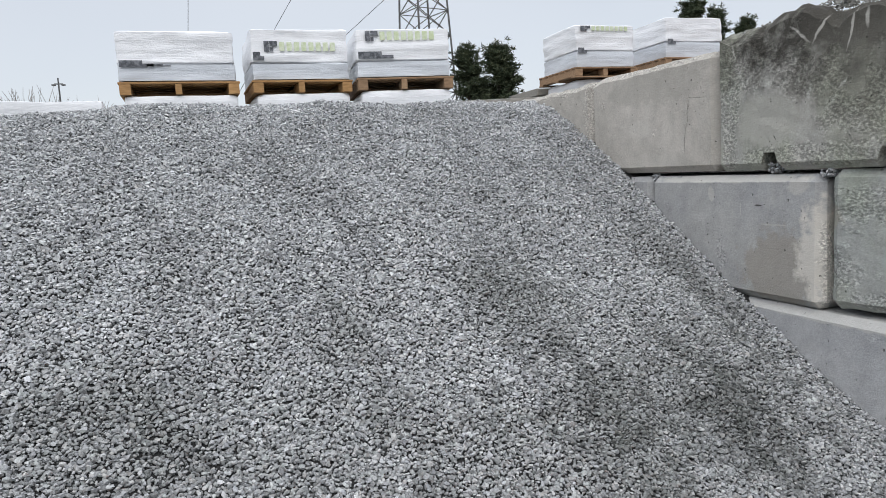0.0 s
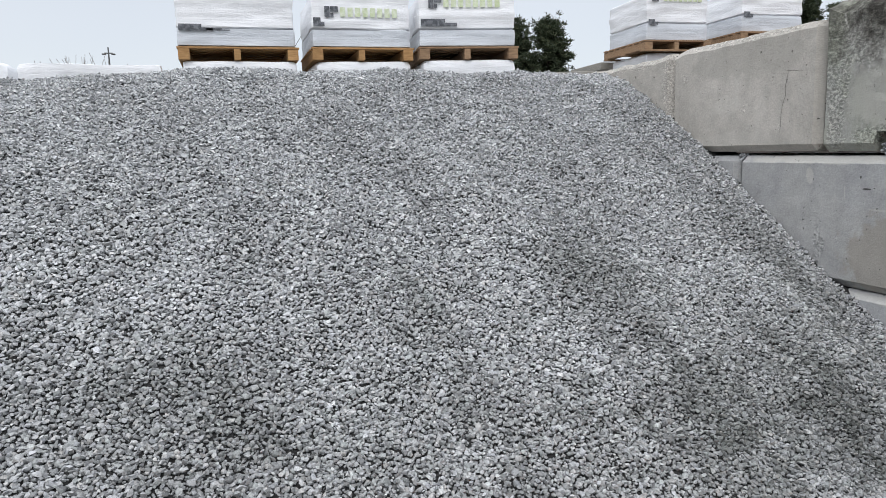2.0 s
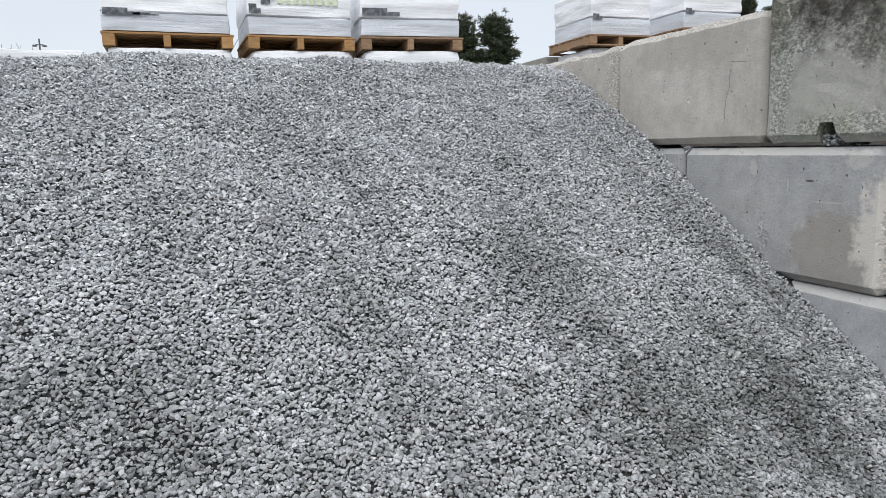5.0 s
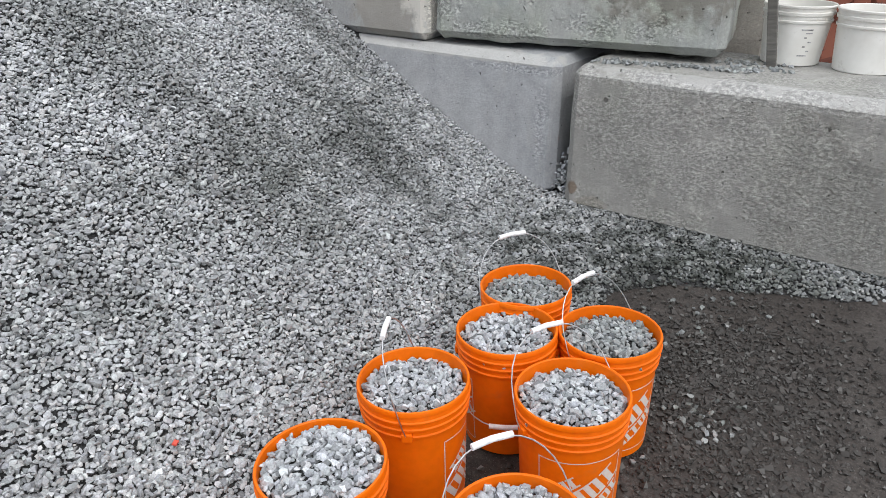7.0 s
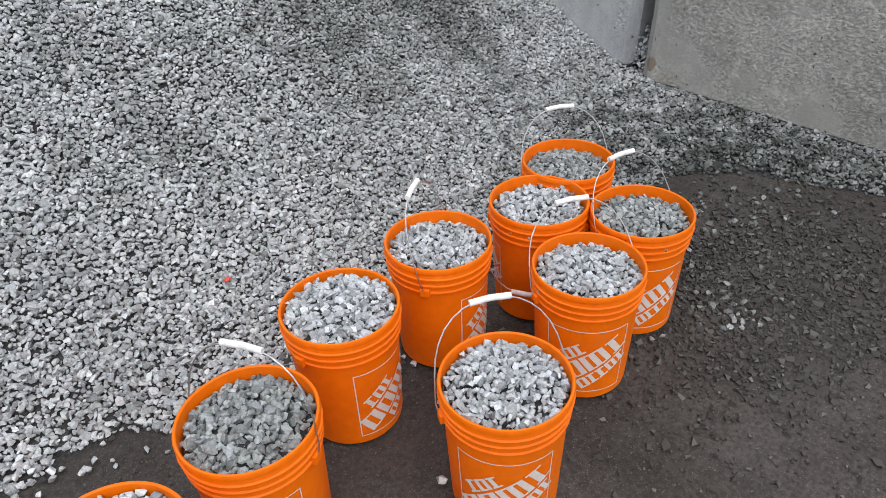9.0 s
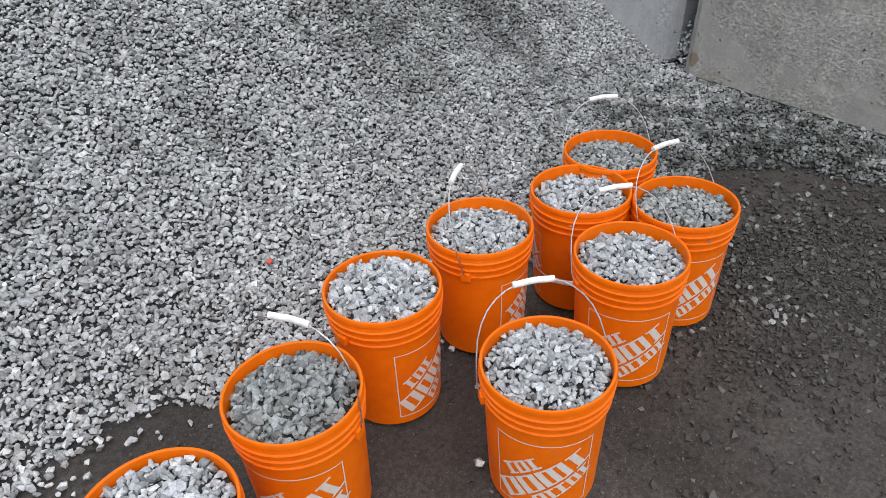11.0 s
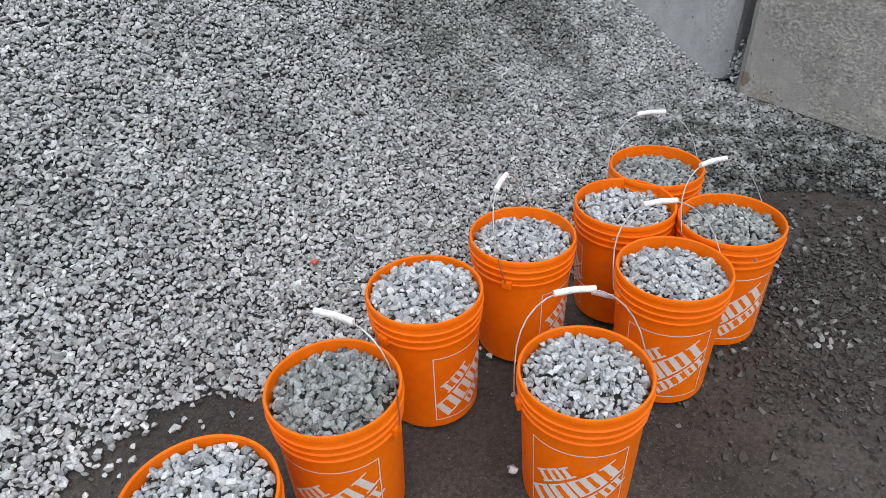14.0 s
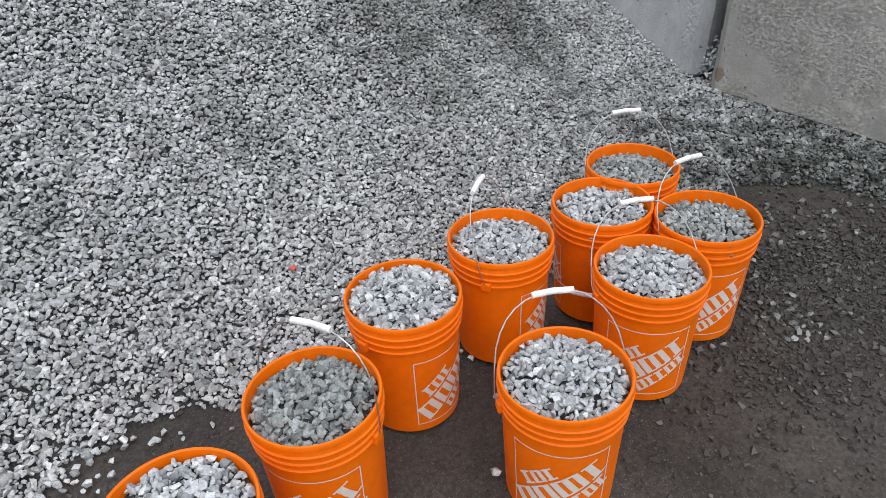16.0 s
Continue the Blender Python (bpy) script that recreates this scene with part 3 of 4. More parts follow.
EDGE = 3.5
near_top = heap_layer(cover(-2.2, WALL_X + 0.02, 0.12, EDGE, 0.0148, 0.76), 0.0, 0.0076)
near_low = heap_layer(cover(-2.2, WALL_X + 0.02, 0.12, EDGE, 0.0188, 0.80), 0.012, 0.0088)
far_top = heap_layer(cover(X0, WALL_X + 0.02, EDGE, 6.2, 0.0162, 0.76), 0.0, 0.0083, 0.0058)
far_low = heap_layer(cover(X0, WALL_X + 0.02, EDGE, 6.2, 0.0255, 0.80), 0.012, 0.0115)
for (places, sizes), kinds, text in ((near_top, SHAPES, "sloping heap of angular grey crushed stone, damp in patches"), (near_low, FAR_SHAPES, "lower layer of a heap of grey crushed stone"),
                                     (far_top, FAR_SHAPES, "upper slope of a heap of grey crushed stone"), (far_low, GRIT_SHAPES, "lower layer of the heap's upper slope")):
    pile = link("gravel_heap", stones_mesh("gravel_heap", places, sizes, 0.46, kinds), STONE)
    tagged(pile, text, "gravel heap", kind="stuff")
rest = np.concatenate([cover(X0, 0, 0.9, 6.2, 0.046), cover(X0, WALL_X, 6.2, 7.5, 0.046)])
rest = rest[(rest[:, 1] > 6.2) | ~in_view(rest[:, 0], rest[:, 1])]
rz = heap(rest[:, 0], rest[:, 1])
rest, rz = rest[rz > 0.01], rz[rz > 0.01]
pile = link("gravel_heap", stones_mesh("gravel_heap", np.stack([rest[:, 0], rest[:, 1], rz], -1), rng.uniform(0.017, 0.025, len(rest)), 0.42, FAR_SHAPES), STONE)
tagged(pile, "outer flank of the heap of grey crushed stone", "gravel heap", kind="stuff")

# stones that rolled on to the earth
k = 1000
sx, sy = rng.uniform(-0.5, 3.2, k), rng.uniform(0.3, 1.8, k)
toe = np.interp(sx, [-0.5, 0.1, 0.6, 1.5, 2.4, 3.2], [1.50, 1.75, 1.66, 1.35, 1.1, 0.8])
ok = (rng.random(k) < np.exp(-np.abs(toe - sy) * 5.0)) & (heap(sx, sy) < 0.02)
near = rng.uniform(-0.5, 1.1, 240)
off = np.abs(rng.exponential(0.055, 240))
near_y = np.interp(near, [-0.5, -0.3, -0.07, 0.1, 0.6, 1.0], [1.42, 1.5, 1.66, 1.78, 1.70, 1.45]) + 0.02 - off
heaplet = np.stack([rng.normal(1.93, 0.05, 30), rng.normal(0.76, 0.055, 30)], -1)
patch = np.stack([rng.normal(2.10, 0.33, 4300), rng.normal(0.74, 0.23, 4300)], -1)
sx, sy = np.concatenate([sx[ok], near, heaplet[:, 0], [0.835]]), np.concatenate([sy[ok], near_y, heaplet[:, 1], [0.972]])
ss = np.concatenate([rng.uniform(0.006, 0.013, ok.sum()), rng.uniform(0.006, 0.0125, 240), rng.uniform(0.006, 0.011, 30), [0.014]])
link("loose_stones", stones_mesh("loose_stones", np.stack([sx, sy, ss * 0.45], -1), ss, 0.3), STONE)
tagged(bpy.data.objects["loose_stones"], "scattered grey stones lying loose on dark earth", "loose stones", kind="stuff")
k = 9000
fx, fy = rng.uniform(-0.8, 3.4, k), rng.uniform(-0.2, 1.9, k)
fx, fy = np.concatenate([fx, patch[:, 0], rng.normal(2.2, 0.4, 2500)]), np.concatenate([fy, patch[:, 1], rng.normal(0.7, 0.22, 2500)])
k = len(fx)
fs = rng.lognormal(math.log(0.0026), 0.45, k).clip(0.001, 0.007)
fs[9000:13300] = rng.lognormal(math.log(0.0068), 0.36, 4300).clip(0.003, 0.0135)
grit = link("grit", stones_mesh("grit", np.stack([fx, fy, fs * 0.08], -1), fs, 0.4, GRIT_SHAPES), GRIT)
tagged(grit, "fine dark grit strewn over damp earth", "grit", kind="stuff")
chip = bmesh.new()
box(chip, -0.012, 0.012, -0.007, 0.007, -0.004, 0.004, 0.002)
chip = part("plastic_chip", chip, REDCHIP)
chip.matrix_basis = pose(0.83, 1.90, float(heap(np.array(0.83), np.array(1.90))) + 0.012, 20, 15, 40)
tagged(chip, "small red plastic chip lying on grey gravel", "litter")


# ---------- concrete bay wall ----------
def block(size, material, name="concrete_block", notches=(), wear=0.006, chamfer=0.035, top_slope=0.0, crown=0.0, seed=0):
    """A cast block, x thick, y long, z high, from its lower front corner at 0; notches are lifting slots in its underside (y, width, height)."""
    tx, ty, tz = size

    def lines(length, extra=()):
        c = {0, chamfer * 0.35, chamfer, length - chamfer, length - chamfer * 0.35, length}
        c |= set(np.linspace(chamfer, length - chamfer, max(3, round(length / 0.045))))
        c = {round(float(v), 4) for v in c}
        for v in extra:
            c = {w for w in c if abs(w - v) > 0.012} | {round(v, 4)}
        return np.array(sorted(c))

    ey = [v for y, w, h in notches for v in (y - w / 2, y + w / 2)]
    ez = [h for y, w, h in notches]
    xs, ys, zs = lines(tx), lines(ty, ey), lines(tz, ez)
    solid = np.ones((len(xs) - 1, len(ys) - 1, len(zs) - 1), bool)
    for y, w, h in notches:
        cy, cz = (ys[1:] + ys[:-1]) / 2, (zs[1:] + zs[:-1]) / 2
        solid[:, (abs(cy - y) < w / 2)[:, None] & (cz < h)[None]] = False
    pad = np.pad(solid, 1)
    idx, verts, faces = {}, [], []

    def vid(i, j, k):
        if (i, j, k) not in idx:
            idx[i, j, k] = len(verts)
            verts.append((xs[i], ys[j], zs[k]))
        return idx[i, j, k]

    quads = {(-1, 0, 0): ((0, 0, 0), (0, 0, 1), (0, 1, 1), (0, 1, 0)), (1, 0, 0): ((1, 0, 0), (1, 1, 0), (1, 1, 1), (1, 0, 1)),
             (0, -1, 0): ((0, 0, 0), (1, 0, 0), (1, 0, 1), (0, 0, 1)), (0, 1, 0): ((0, 1, 0), (0, 1, 1), (1, 1, 1), (1, 1, 0)),
             (0, 0, -1): ((0, 0, 0), (0, 1, 0), (1, 1, 0), (1, 0, 0)), (0, 0, 1): ((0, 0, 1), (1, 0, 1), (1, 1, 1), (0, 1, 1))}
    for (dx, dy, dz), q in quads.items():
        open_side = solid & ~pad[1 + dx:pad.shape[0] - 1 + dx, 1 + dy:pad.shape[1] - 1 + dy, 1 + dz:pad.shape[2] - 1 + dz]
        for i, j, k in np.argwhere(open_side):
            faces.append([vid(i + a, j + b, k + c) for a, b, c in q])
    out = []
    half = np.array(size) / 2
    for v in verts:
        v = list(v)
        for y, w, h in notches:
            if abs(v[1] - y) < w / 2 + 0.002 and v[2] < h + 0.002:
                v[1] = y + (v[1] - y) * (1.25 - 0.6 * v[2] / h)
        p = np.array(v) - half
        q = np.clip(p, -half + chamfer, half - chamfer)
        d = p - q
        if np.count_nonzero(np.abs(d) > 1e-6) > 1:
            d = d * (chamfer / max(np.abs(d).sum(), 1e-6))
            p = q + d
        s = Vector(p) * 1.0 + Vector((seed * 3.7, seed * 1.9, 0))
        f = noise.fractal(s * 5, 0.8, 2.0, 4) * wear + noise.noise(s * 1.6) * wear * 0.8
        nd = p / half
        ax = int(np.argmax(np.abs(nd)))
        p[ax] += math.copysign(f, p[ax])
        if crown and p[2] > 0:
            p[2] += (p[2] / half[2]) * (crown * (0.5 + noise.fractal(s * 3.1 + Vector((9, 2, 4)), 0.9, 2.0, 4)) - top_slope * (p[1] / ty))
        out.append(p + half)
    me = mesh_from(name, np.array(out), np.array(faces).ravel(), np.full(len(faces), 4))
    return link(name, me, material)


SLOT = ((0.33, 0.125, 0.10), (1.06, 0.125, 0.10))
H = 0.755
WALL = [
    # lower course
    ((0.76, 1.445, H), pose(WALL_X, 2.02, 0), CONC_GREY, dict(chamfer=0.042, wear=0.003), "clean pale grey concrete block, chipped at its end"),
    ((0.76, 1.49, H), pose(WALL_X, 3.475, 0), CONC_GREY, {}, "pale grey concrete block buried by gravel"),
    ((0.76, 1.49, H), pose(WALL_X, 4.975, 0), CONC_BASE, {}, "grey concrete block buried by gravel"),
    ((0.80, 1.66, H), pose(3.245, 0.25, 0), CONC_BASE, dict(chamfer=0.04, wear=0.006), "long worn grey concrete block, rust spot at its foot"),
    # middle course
    ((0.72, 1.545, 0.735), pose(3.62, 1.295, 0.795, 0, 0, 11.0), CONC_ROUGH, dict(chamfer=0.04, wear=0.011), "greenish weathered concrete block with crumbled face"),
    ((0.76, 1.445, 0.745), pose(WALL_X, 2.87, 0.765), CONC_BLUE, dict(chamfer=0.042, wear=0.003), "blue-grey concrete block with pale peeled edge"),
    ((0.76, 1.49, 0.745), pose(WALL_X, 4.325, 0.765), CONC_BLUE, {}, "blue-grey concrete block half buried by gravel"),
    ((0.76, 0.80, 0.745), pose(WALL_X, 5.83, 0.765), CONC_BLUE, {}, "grey concrete block buried by gravel"),
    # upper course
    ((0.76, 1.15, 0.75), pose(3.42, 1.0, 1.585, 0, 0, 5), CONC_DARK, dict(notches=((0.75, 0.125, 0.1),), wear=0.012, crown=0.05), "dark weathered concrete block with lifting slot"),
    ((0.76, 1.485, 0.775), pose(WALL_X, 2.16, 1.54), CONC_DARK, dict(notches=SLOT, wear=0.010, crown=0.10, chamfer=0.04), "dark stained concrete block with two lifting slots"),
    ((0.76, 1.415, 0.745), pose(WALL_X, 3.655, 1.54), CONC_PALE, dict(chamfer=0.042, wear=0.003, crown=0.02), "pale smooth concrete block with hairline cracks"),
    ((0.76, 1.45, 0.735), pose(WALL_X, 5.085, 1.535), CONC_PALE, dict(chamfer=0.04, wear=0.004, crown=0.03), "pale concrete block at the top of the slope"),
    # second row behind
    ((0.70, 1.50, 1.6), pose(4.34, 1.25, 0), CONC_PALE, {}, "tall pale concrete block in the next bay"),
]
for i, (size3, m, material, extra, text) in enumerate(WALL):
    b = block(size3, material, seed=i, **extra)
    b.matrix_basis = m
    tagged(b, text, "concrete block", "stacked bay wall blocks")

# rubble along the wall's top and on its ledge
k = 5200
ry = rng.uniform(2.0, 6.4, k)
rx = WALL_X + 0.06 + np.abs(rng.normal(0, 0.25, k)).clip(0, 0.6)
crest = np.interp(ry, [2.1, 2.9, 3.5, 3.62, 5.0, 6.4], [2.42, 2.425, 2.375, 2.30, 2.29, 2.265])
rz = crest - 0.022 + rng.uniform(-0.02, 0.022, k)
rs = rng.uniform(0.004, 0.012, k)
rubble = link("rubble_on_wall", stones_mesh("rubble_on_wall", np.stack([rx, ry, rz], -1), rs, 0.6, GRIT_SHAPES), STONE_RUBBLE)
tagged(rubble, "crumbled grey stones along the wall's top", "rubble", kind="stuff")
k = 240
ly = rng.uniform(1.1, 1.86, k)
lx = 3.335 + (1.86 - ly) * 0.25 + rng.uniform(0.0, 0.10, k)
lx = np.where(rng.random(k) < 0.3, rng.uniform(3.62, 3.80, k), lx)
ly = np.where(lx > 3.61, rng.uniform(0.98, 1.35, k), ly)
ledge_stones = link("ledge_stones", stones_mesh("ledge_stones", np.stack([lx, ly, np.full(k, H + 0.008)], -1), rng.uniform(0.006, 0.013, k), 0.4), STONE_DAMP)
tagged(ledge_stones, "small stones caught on the concrete ledge", "loose stones", kind="stuff")


spots = [(1.35, 2.10, 3.36, 3.50, 1.535, 1.56, 260), (1.925, 2.005, 3.30, 3.52, 0.06, 0.30, 160), (3.175, 3.265, 3.345, 3.60, 1.515, 1.575, 130), (2.83, 2.885, 3.34, 3.42, 1.49, 1.535, 46), (4.29, 4.34, 3.345, 3.42, 1.49, 1.52, 30)]
jx, jy, jz = [], [], []
for y0, y1, x0, x1, z0, z1, count in spots:
    y, x = rng.uniform(y0, y1, count), rng.uniform(x0, x1, count)
    jx.append(x + (2.8 - y) * 0.17 if y0 == 1.35 else x)
    jy.append(y)
    jz.append(z0 + (z1 - z0) * rng.random(count) * (np.clip((x - 3.2) * 4, 0, 1) if z0 < 0.1 else 1))
jx, jy, jz = (np.concatenate(v) for v in (jx, jy, jz))
k = len(jx)
joint = link("joint_stones", stones_mesh("joint_stones", np.stack([jx, jy, jz], -1), rng.uniform(0.006, 0.012, k), 0.6), STONE_BUCKET)
tagged(joint, "grey stones lodged in the joints between blocks", "loose stones", kind="stuff")


# ---------- buckets ----------
# foot, plain side, three ribs and the rim, then down the inside
PROFILE = [(0.0, 0.004), (0.120, 0.004), (0.1235, 0.0), (0.129, 0.004), (0.1305, 0.014), (0.1408, 0.277)]
for rib in (0.2835, 0.3060, 0.3285):
    r = 0.1412 + (rib - 0.2835) * 0.11
    PROFILE += [(r, rib), (r + 0.0063, rib + 0.0025), (r + 0.0070, rib + 0.0075), (r + 0.0030, rib + 0.0100)]
PROFILE += [(0.147, 0.350), (0.1515, 0.3525), (0.1522, 0.361), (0.150, 0.3665), (0.1465, 0.3675), (0.1440, 0.365), (0.1425, 0.345), (0.138, 0.20), (0.0, 0.20)]



def wall_radius(z):
    return 0.1305 + (z - 0.014) * (0.1405 - 0.1305) / 0.254


def label_piece(bm, corners, off=0.0009, cuts=6):
    """A four-cornered print on the bucket's side; corners as (arc metres, height)."""
    a, b, c, d = [Vector((*p, 0)) for p in corners]
    rows = []
    for j in range(3):
        v = j / 2
        row = []
        for i in range(cuts + 1):
            u = i / cuts
            q = (a * (1 - u) + b * u) * (1 - v) + (d * (1 - u) + c * u) * v
            r = wall_radius(q.y) + off
            t = q.x / 0.136
            row.append(bm.verts.new((r * math.cos(t), r * math.sin(t), q.y)))
        rows.append(row)
    for r0, r1 in zip(rows, rows[1:]):
        for i in range(cuts):
            bm.faces.new((r0[i], r0[i + 1], r1[i + 1], r1[i]))


def logo(parent):
    """A white outline box crossed by three rising rows of plain upright blocks with thin feet and caps."""
    w, z0, z1, t = 0.113, 0.030, 0.250, 0.0028
    bm = bmesh.new()
    for c in (((-w, z0), (w, z0), (w, z0 + t), (-w, z0 + t)), ((-w, z1 - t), (w, z1 - t), (w, z1), (-w, z1)), ((-w, z0), (-w + t, z0), (-w + t, z1), (-w, z1)), ((w - t, z0), (w, z0), (w, z1), (w - t, z1))):
        label_piece(bm, c, cuts=14)
    part("label_frame", bm, PRINT, parent, "thin white printed frame")
    rise = radians(37)
    cu, su = math.cos(rise), math.sin(rise)

    def spot(u, v):
        return u * cu - v * su, 0.138 + u * su + v * cu

    # rows: start and end along the rise, foot, height, blocks as (share of the row, strokes)
    rows = (
        (-0.070, 0.026, 0.034, 0.036, ((1.0, 1), (1.1, 2), (0.9, 1))),
        (-0.122, 0.122, -0.031, 0.057, ((1.1, 2), (1.0, 2), (1.5, 3), (0.9, 1))),
        (-0.062, 0.100, -0.074, 0.036, ((1.0, 2), (0.8, 1), (0.9, 1), (1.0, 2), (0.9, 1))),
    )
    for u0, u1, foot, tall, blocks in rows:
        unit = (u1 - u0) / sum(k for k, n in blocks)
        u = u0
        for share, strokes in blocks:
            wide = share * unit * 0.90
            bm = bmesh.new()
            for i in range(strokes):
                thick = min(0.44 * wide, 0.70 * wide / strokes)
                a = u + (wide - thick) * ((i + 0.0) / (strokes - 1) if strokes > 1 else 0.32)
                label_piece(bm, (spot(a, foot), spot(a + thick, foot), spot(a + thick, foot + tall), spot(a, foot + tall)), cuts=2)
            for v in (foot, foot + tall - 0.005):
                label_piece(bm, (spot(u, v), spot(u + wide, v), spot(u + wide, v + 0.005), spot(u, v + 0.005)), 0.0012, 3)
            part("label_block", bm, PRINT, parent)
            u += share * unit


def bail(parent, lean, tall=0.235, grip=True):
    """The wire handle, pivoting on two lugs along x; lean in degrees from upright."""
    pivot, r = 0.293, 0.1535
    m = Matrix.Translation((0, 0, pivot)) @ Matrix.Rotation(radians(lean), 4, "X")
    pts = [Vector((-r, 0, 0)), Vector((-r - 0.004, 0, 0.03))]
    for i in range(1, 16):
        a = math.pi * (1 - i / 16)
        pts.append(Vector((math.copysign(abs(math.cos(a)) ** 0.9, math.cos(a)) * r, 0, 0.03 + (tall - 0.03) * math.sin(a) ** 0.8)))
    pts += [Vector((r + 0.004, 0, 0.03)), Vector((r, 0, 0))]
    wire = part("wire", tube(bmesh.new(), [m @ p for p in pts], 0.0018, 7), WIRE, parent, "thin zinc wire handle", True)
    bm = tube(bmesh.new(), [m @ Vector((-0.048 + 0.096 * i / 8, 0, tall - 0.0035 * abs(i - 4) / 4)) for i in range(9)], 0.0075, 12)
    part("grip", bm, GRIP, wire, "white plastic grip", True)
    for s in (-1, 1):
        bm = bmesh.new()
        box(bm, min(s * 0.139, s * 0.156), max(s * 0.139, s * 0.156), -0.014, 0.014, pivot - 0.013, pivot + 0.012, 0.003)
        part("lug", bm, ORANGE, parent)


def bucket(place, logo_turn, bail_turn, lean, tilt=-2.2, fill=0.35, mound=0.02, tone=0):
    x, y = place
    # the yard falls a little, so every bucket leans by about two degrees
    b = empty("bucket", pose(x, y - 0.013, 0.004, tilt) @ pose(0, 0, 0, 0, 0, bail_turn) @ Matrix.Diagonal((0.972, 0.972, 1.0, 1.0)))
    tagged(b, "orange plastic bucket full of grey stone, white printed side", "bucket", "buckets filled with gravel")
    part("body", lathe(PROFILE, 64), ORANGE, b, smooth=True)
    holder = empty("label", pose(0, 0, 0, 0, 0, logo_turn - bail_turn))
    holder.parent = b
    logo(holder)
    bail(b, lean)
    # stones heaped in it
    a2 = cover(-0.14, 0.14, -0.14, 0.14, 0.0138)
    b2 = cover(-0.14, 0.14, -0.14, 0.14, 0.0165)
    xy = np.concatenate([a2, b2])
    drop = np.concatenate([rng.normal(0, 0.0045, len(a2)), np.full(len(b2), -0.012)])
    r = np.hypot(xy[:, 0], xy[:, 1])
    xy, drop, r = xy[r < 0.1365], drop[r < 0.1365], r[r < 0.1365]
    zz = fill + 0.003 + mound * (1 - (r / 0.135) ** 2) + drop
    sz = rng.lognormal(math.log(0.0081), 0.24, len(xy)).clip(0.0055, 0.0135)
    me = stones_mesh("gravel_fill", np.stack([xy[:, 0], xy[:, 1], zz - 0.006], -1), sz, 0.6)
    st = link("gravel_fill", me, STONE_DAMP if tone else STONE_BUCKET)
    st.matrix_basis = b.matrix_basis.copy()
    tagged(st, "angular grey stones heaped in an orange bucket", "gravel", kind="stuff")
    # cap below the fill, painted dark as shade between its stones
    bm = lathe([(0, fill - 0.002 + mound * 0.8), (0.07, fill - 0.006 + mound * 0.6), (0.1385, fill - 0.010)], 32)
    under = part("gravel_core", bm, GAP_SHADE)
    under.matrix_basis = b.matrix_basis.copy()
    tagged(under, "near-black cap under a bucket's stones, standing in for gap shade", "gravel", kind="stuff")


#      place            logo   bail  lean
BUCKETS = [
    ((1.790, 1.333), -20, -32, -25, 0.330, 0.010),
    ((1.537, 1.253), 117, -60, 128, 0.336, 0.012),
    ((1.693, 1.002), -134, -14, -28, 0.334, 0.018),
    ((1.382, 0.968), -141, -29, -33, 0.336, 0.022),
    ((1.191, 1.328), -63, 30, -16, 0.334, 0.020),
    ((0.837, 1.312), -74, 8, -126, 0.350, 0.036),
    ((0.933, 0.867), -140, -31, -29, 0.344, 0.034),
    ((0.492, 1.177), -133, -64, -10, 0.340, 0.028),
    ((0.160, 1.096), -60, 60, -120, 0.350, 0.020),
]
for place, lt, bt, lean, fill, mound in BUCKETS:
    bucket(place, lt, bt, lean, fill=fill, mound=mound, tone=place in ((1.790, 1.333), (1.693, 1.002), (0.492, 1.177)))

# ---------- white pails on the ledge ----------
PAIL_PROFILE = [(0, 0.003), (0.118, 0.003), (0.122, 0.0), (0.127, 0.004), (0.144, 0.19), (0.150, 0.192), (0.151, 0.20), (0.146, 0.203), (0.147, 0.222), (0.153, 0.224), (0.154, 0.236), (0.150, 0.239), (0.151, 0.255), (0.156, 0.257), (0.1565, 0.264), (0.153, 0.267), (0.149, 0.264), (0.143, 0.18), (0.122, 0.012), (0, 0.010)]


def pail(m, marks):
    p = empty("pail", m @ Matrix.Scale(1.05, 4))
    tagged(p, "dirty white plastic pail standing on the concrete ledge", "pail", "white pails on the ledge")
    part("body", lathe(PAIL_PROFILE, 56), PAIL, p, smooth=True)
    bm = bmesh.new()
    for i in range(8):
        a = radians(-3 + i * 6.5)
        box(bm, -0.0006, 0.0006, -0.006, 0.006, -0.004, 0.004, m=Matrix.Rotation(a, 4, "Z") @ Matrix.Translation((0.1512, 0, 0.213)))
    part("rim_rib", bm, PAIL, p)
    if marks:
        bm = bmesh.new()
        for i, (u, z, w) in enumerate(((0, 0.165, 0.05), (0.01, 0.15, 0.03), (0.0, 0.13, 0.012), (0.02, 0.11, 0.014), (0.0, 0.09, 0.012), (0.02, 0.07, 0.013), (0, 0.05, 0.04))):
            t, r = u / 0.13, 0.127 + z * 0.0905
            box(bm, -0.0007, 0.0007, -w / 2, w / 2, -0.0025, 0.0025, m=Matrix.Rotation(t, 4, "Z") @ Matrix.Translation((r, 0, z)))
        part("faded_marks", bm, INK, p, "faded unreadable ink marks")
    return p


pail(pose(3.92, 1.055, H + 0.004, 0, 0, -150), True)
pail(pose(3.90, 0.725, H + 0.004, 0, 0, -140), False)
# a weathered lath leaning against the block
bm = bmesh.new()
box(bm, -0.022, 0.022, -0.009, 0.009, 0, 0.62, 0.003)
lath = part("wooden_lath", bm, WOOD_DARK)
lath.matrix_basis = pose(3.71, 1.09, H + 0.002, -8, -6, 0) @ pose(0, 0, 0, 0, 0, 90)
tagged(lath, "weathered grey wooden lath leaning on a block", "lath")

# ---------- red mulch in the next bay ----------
k = 11000
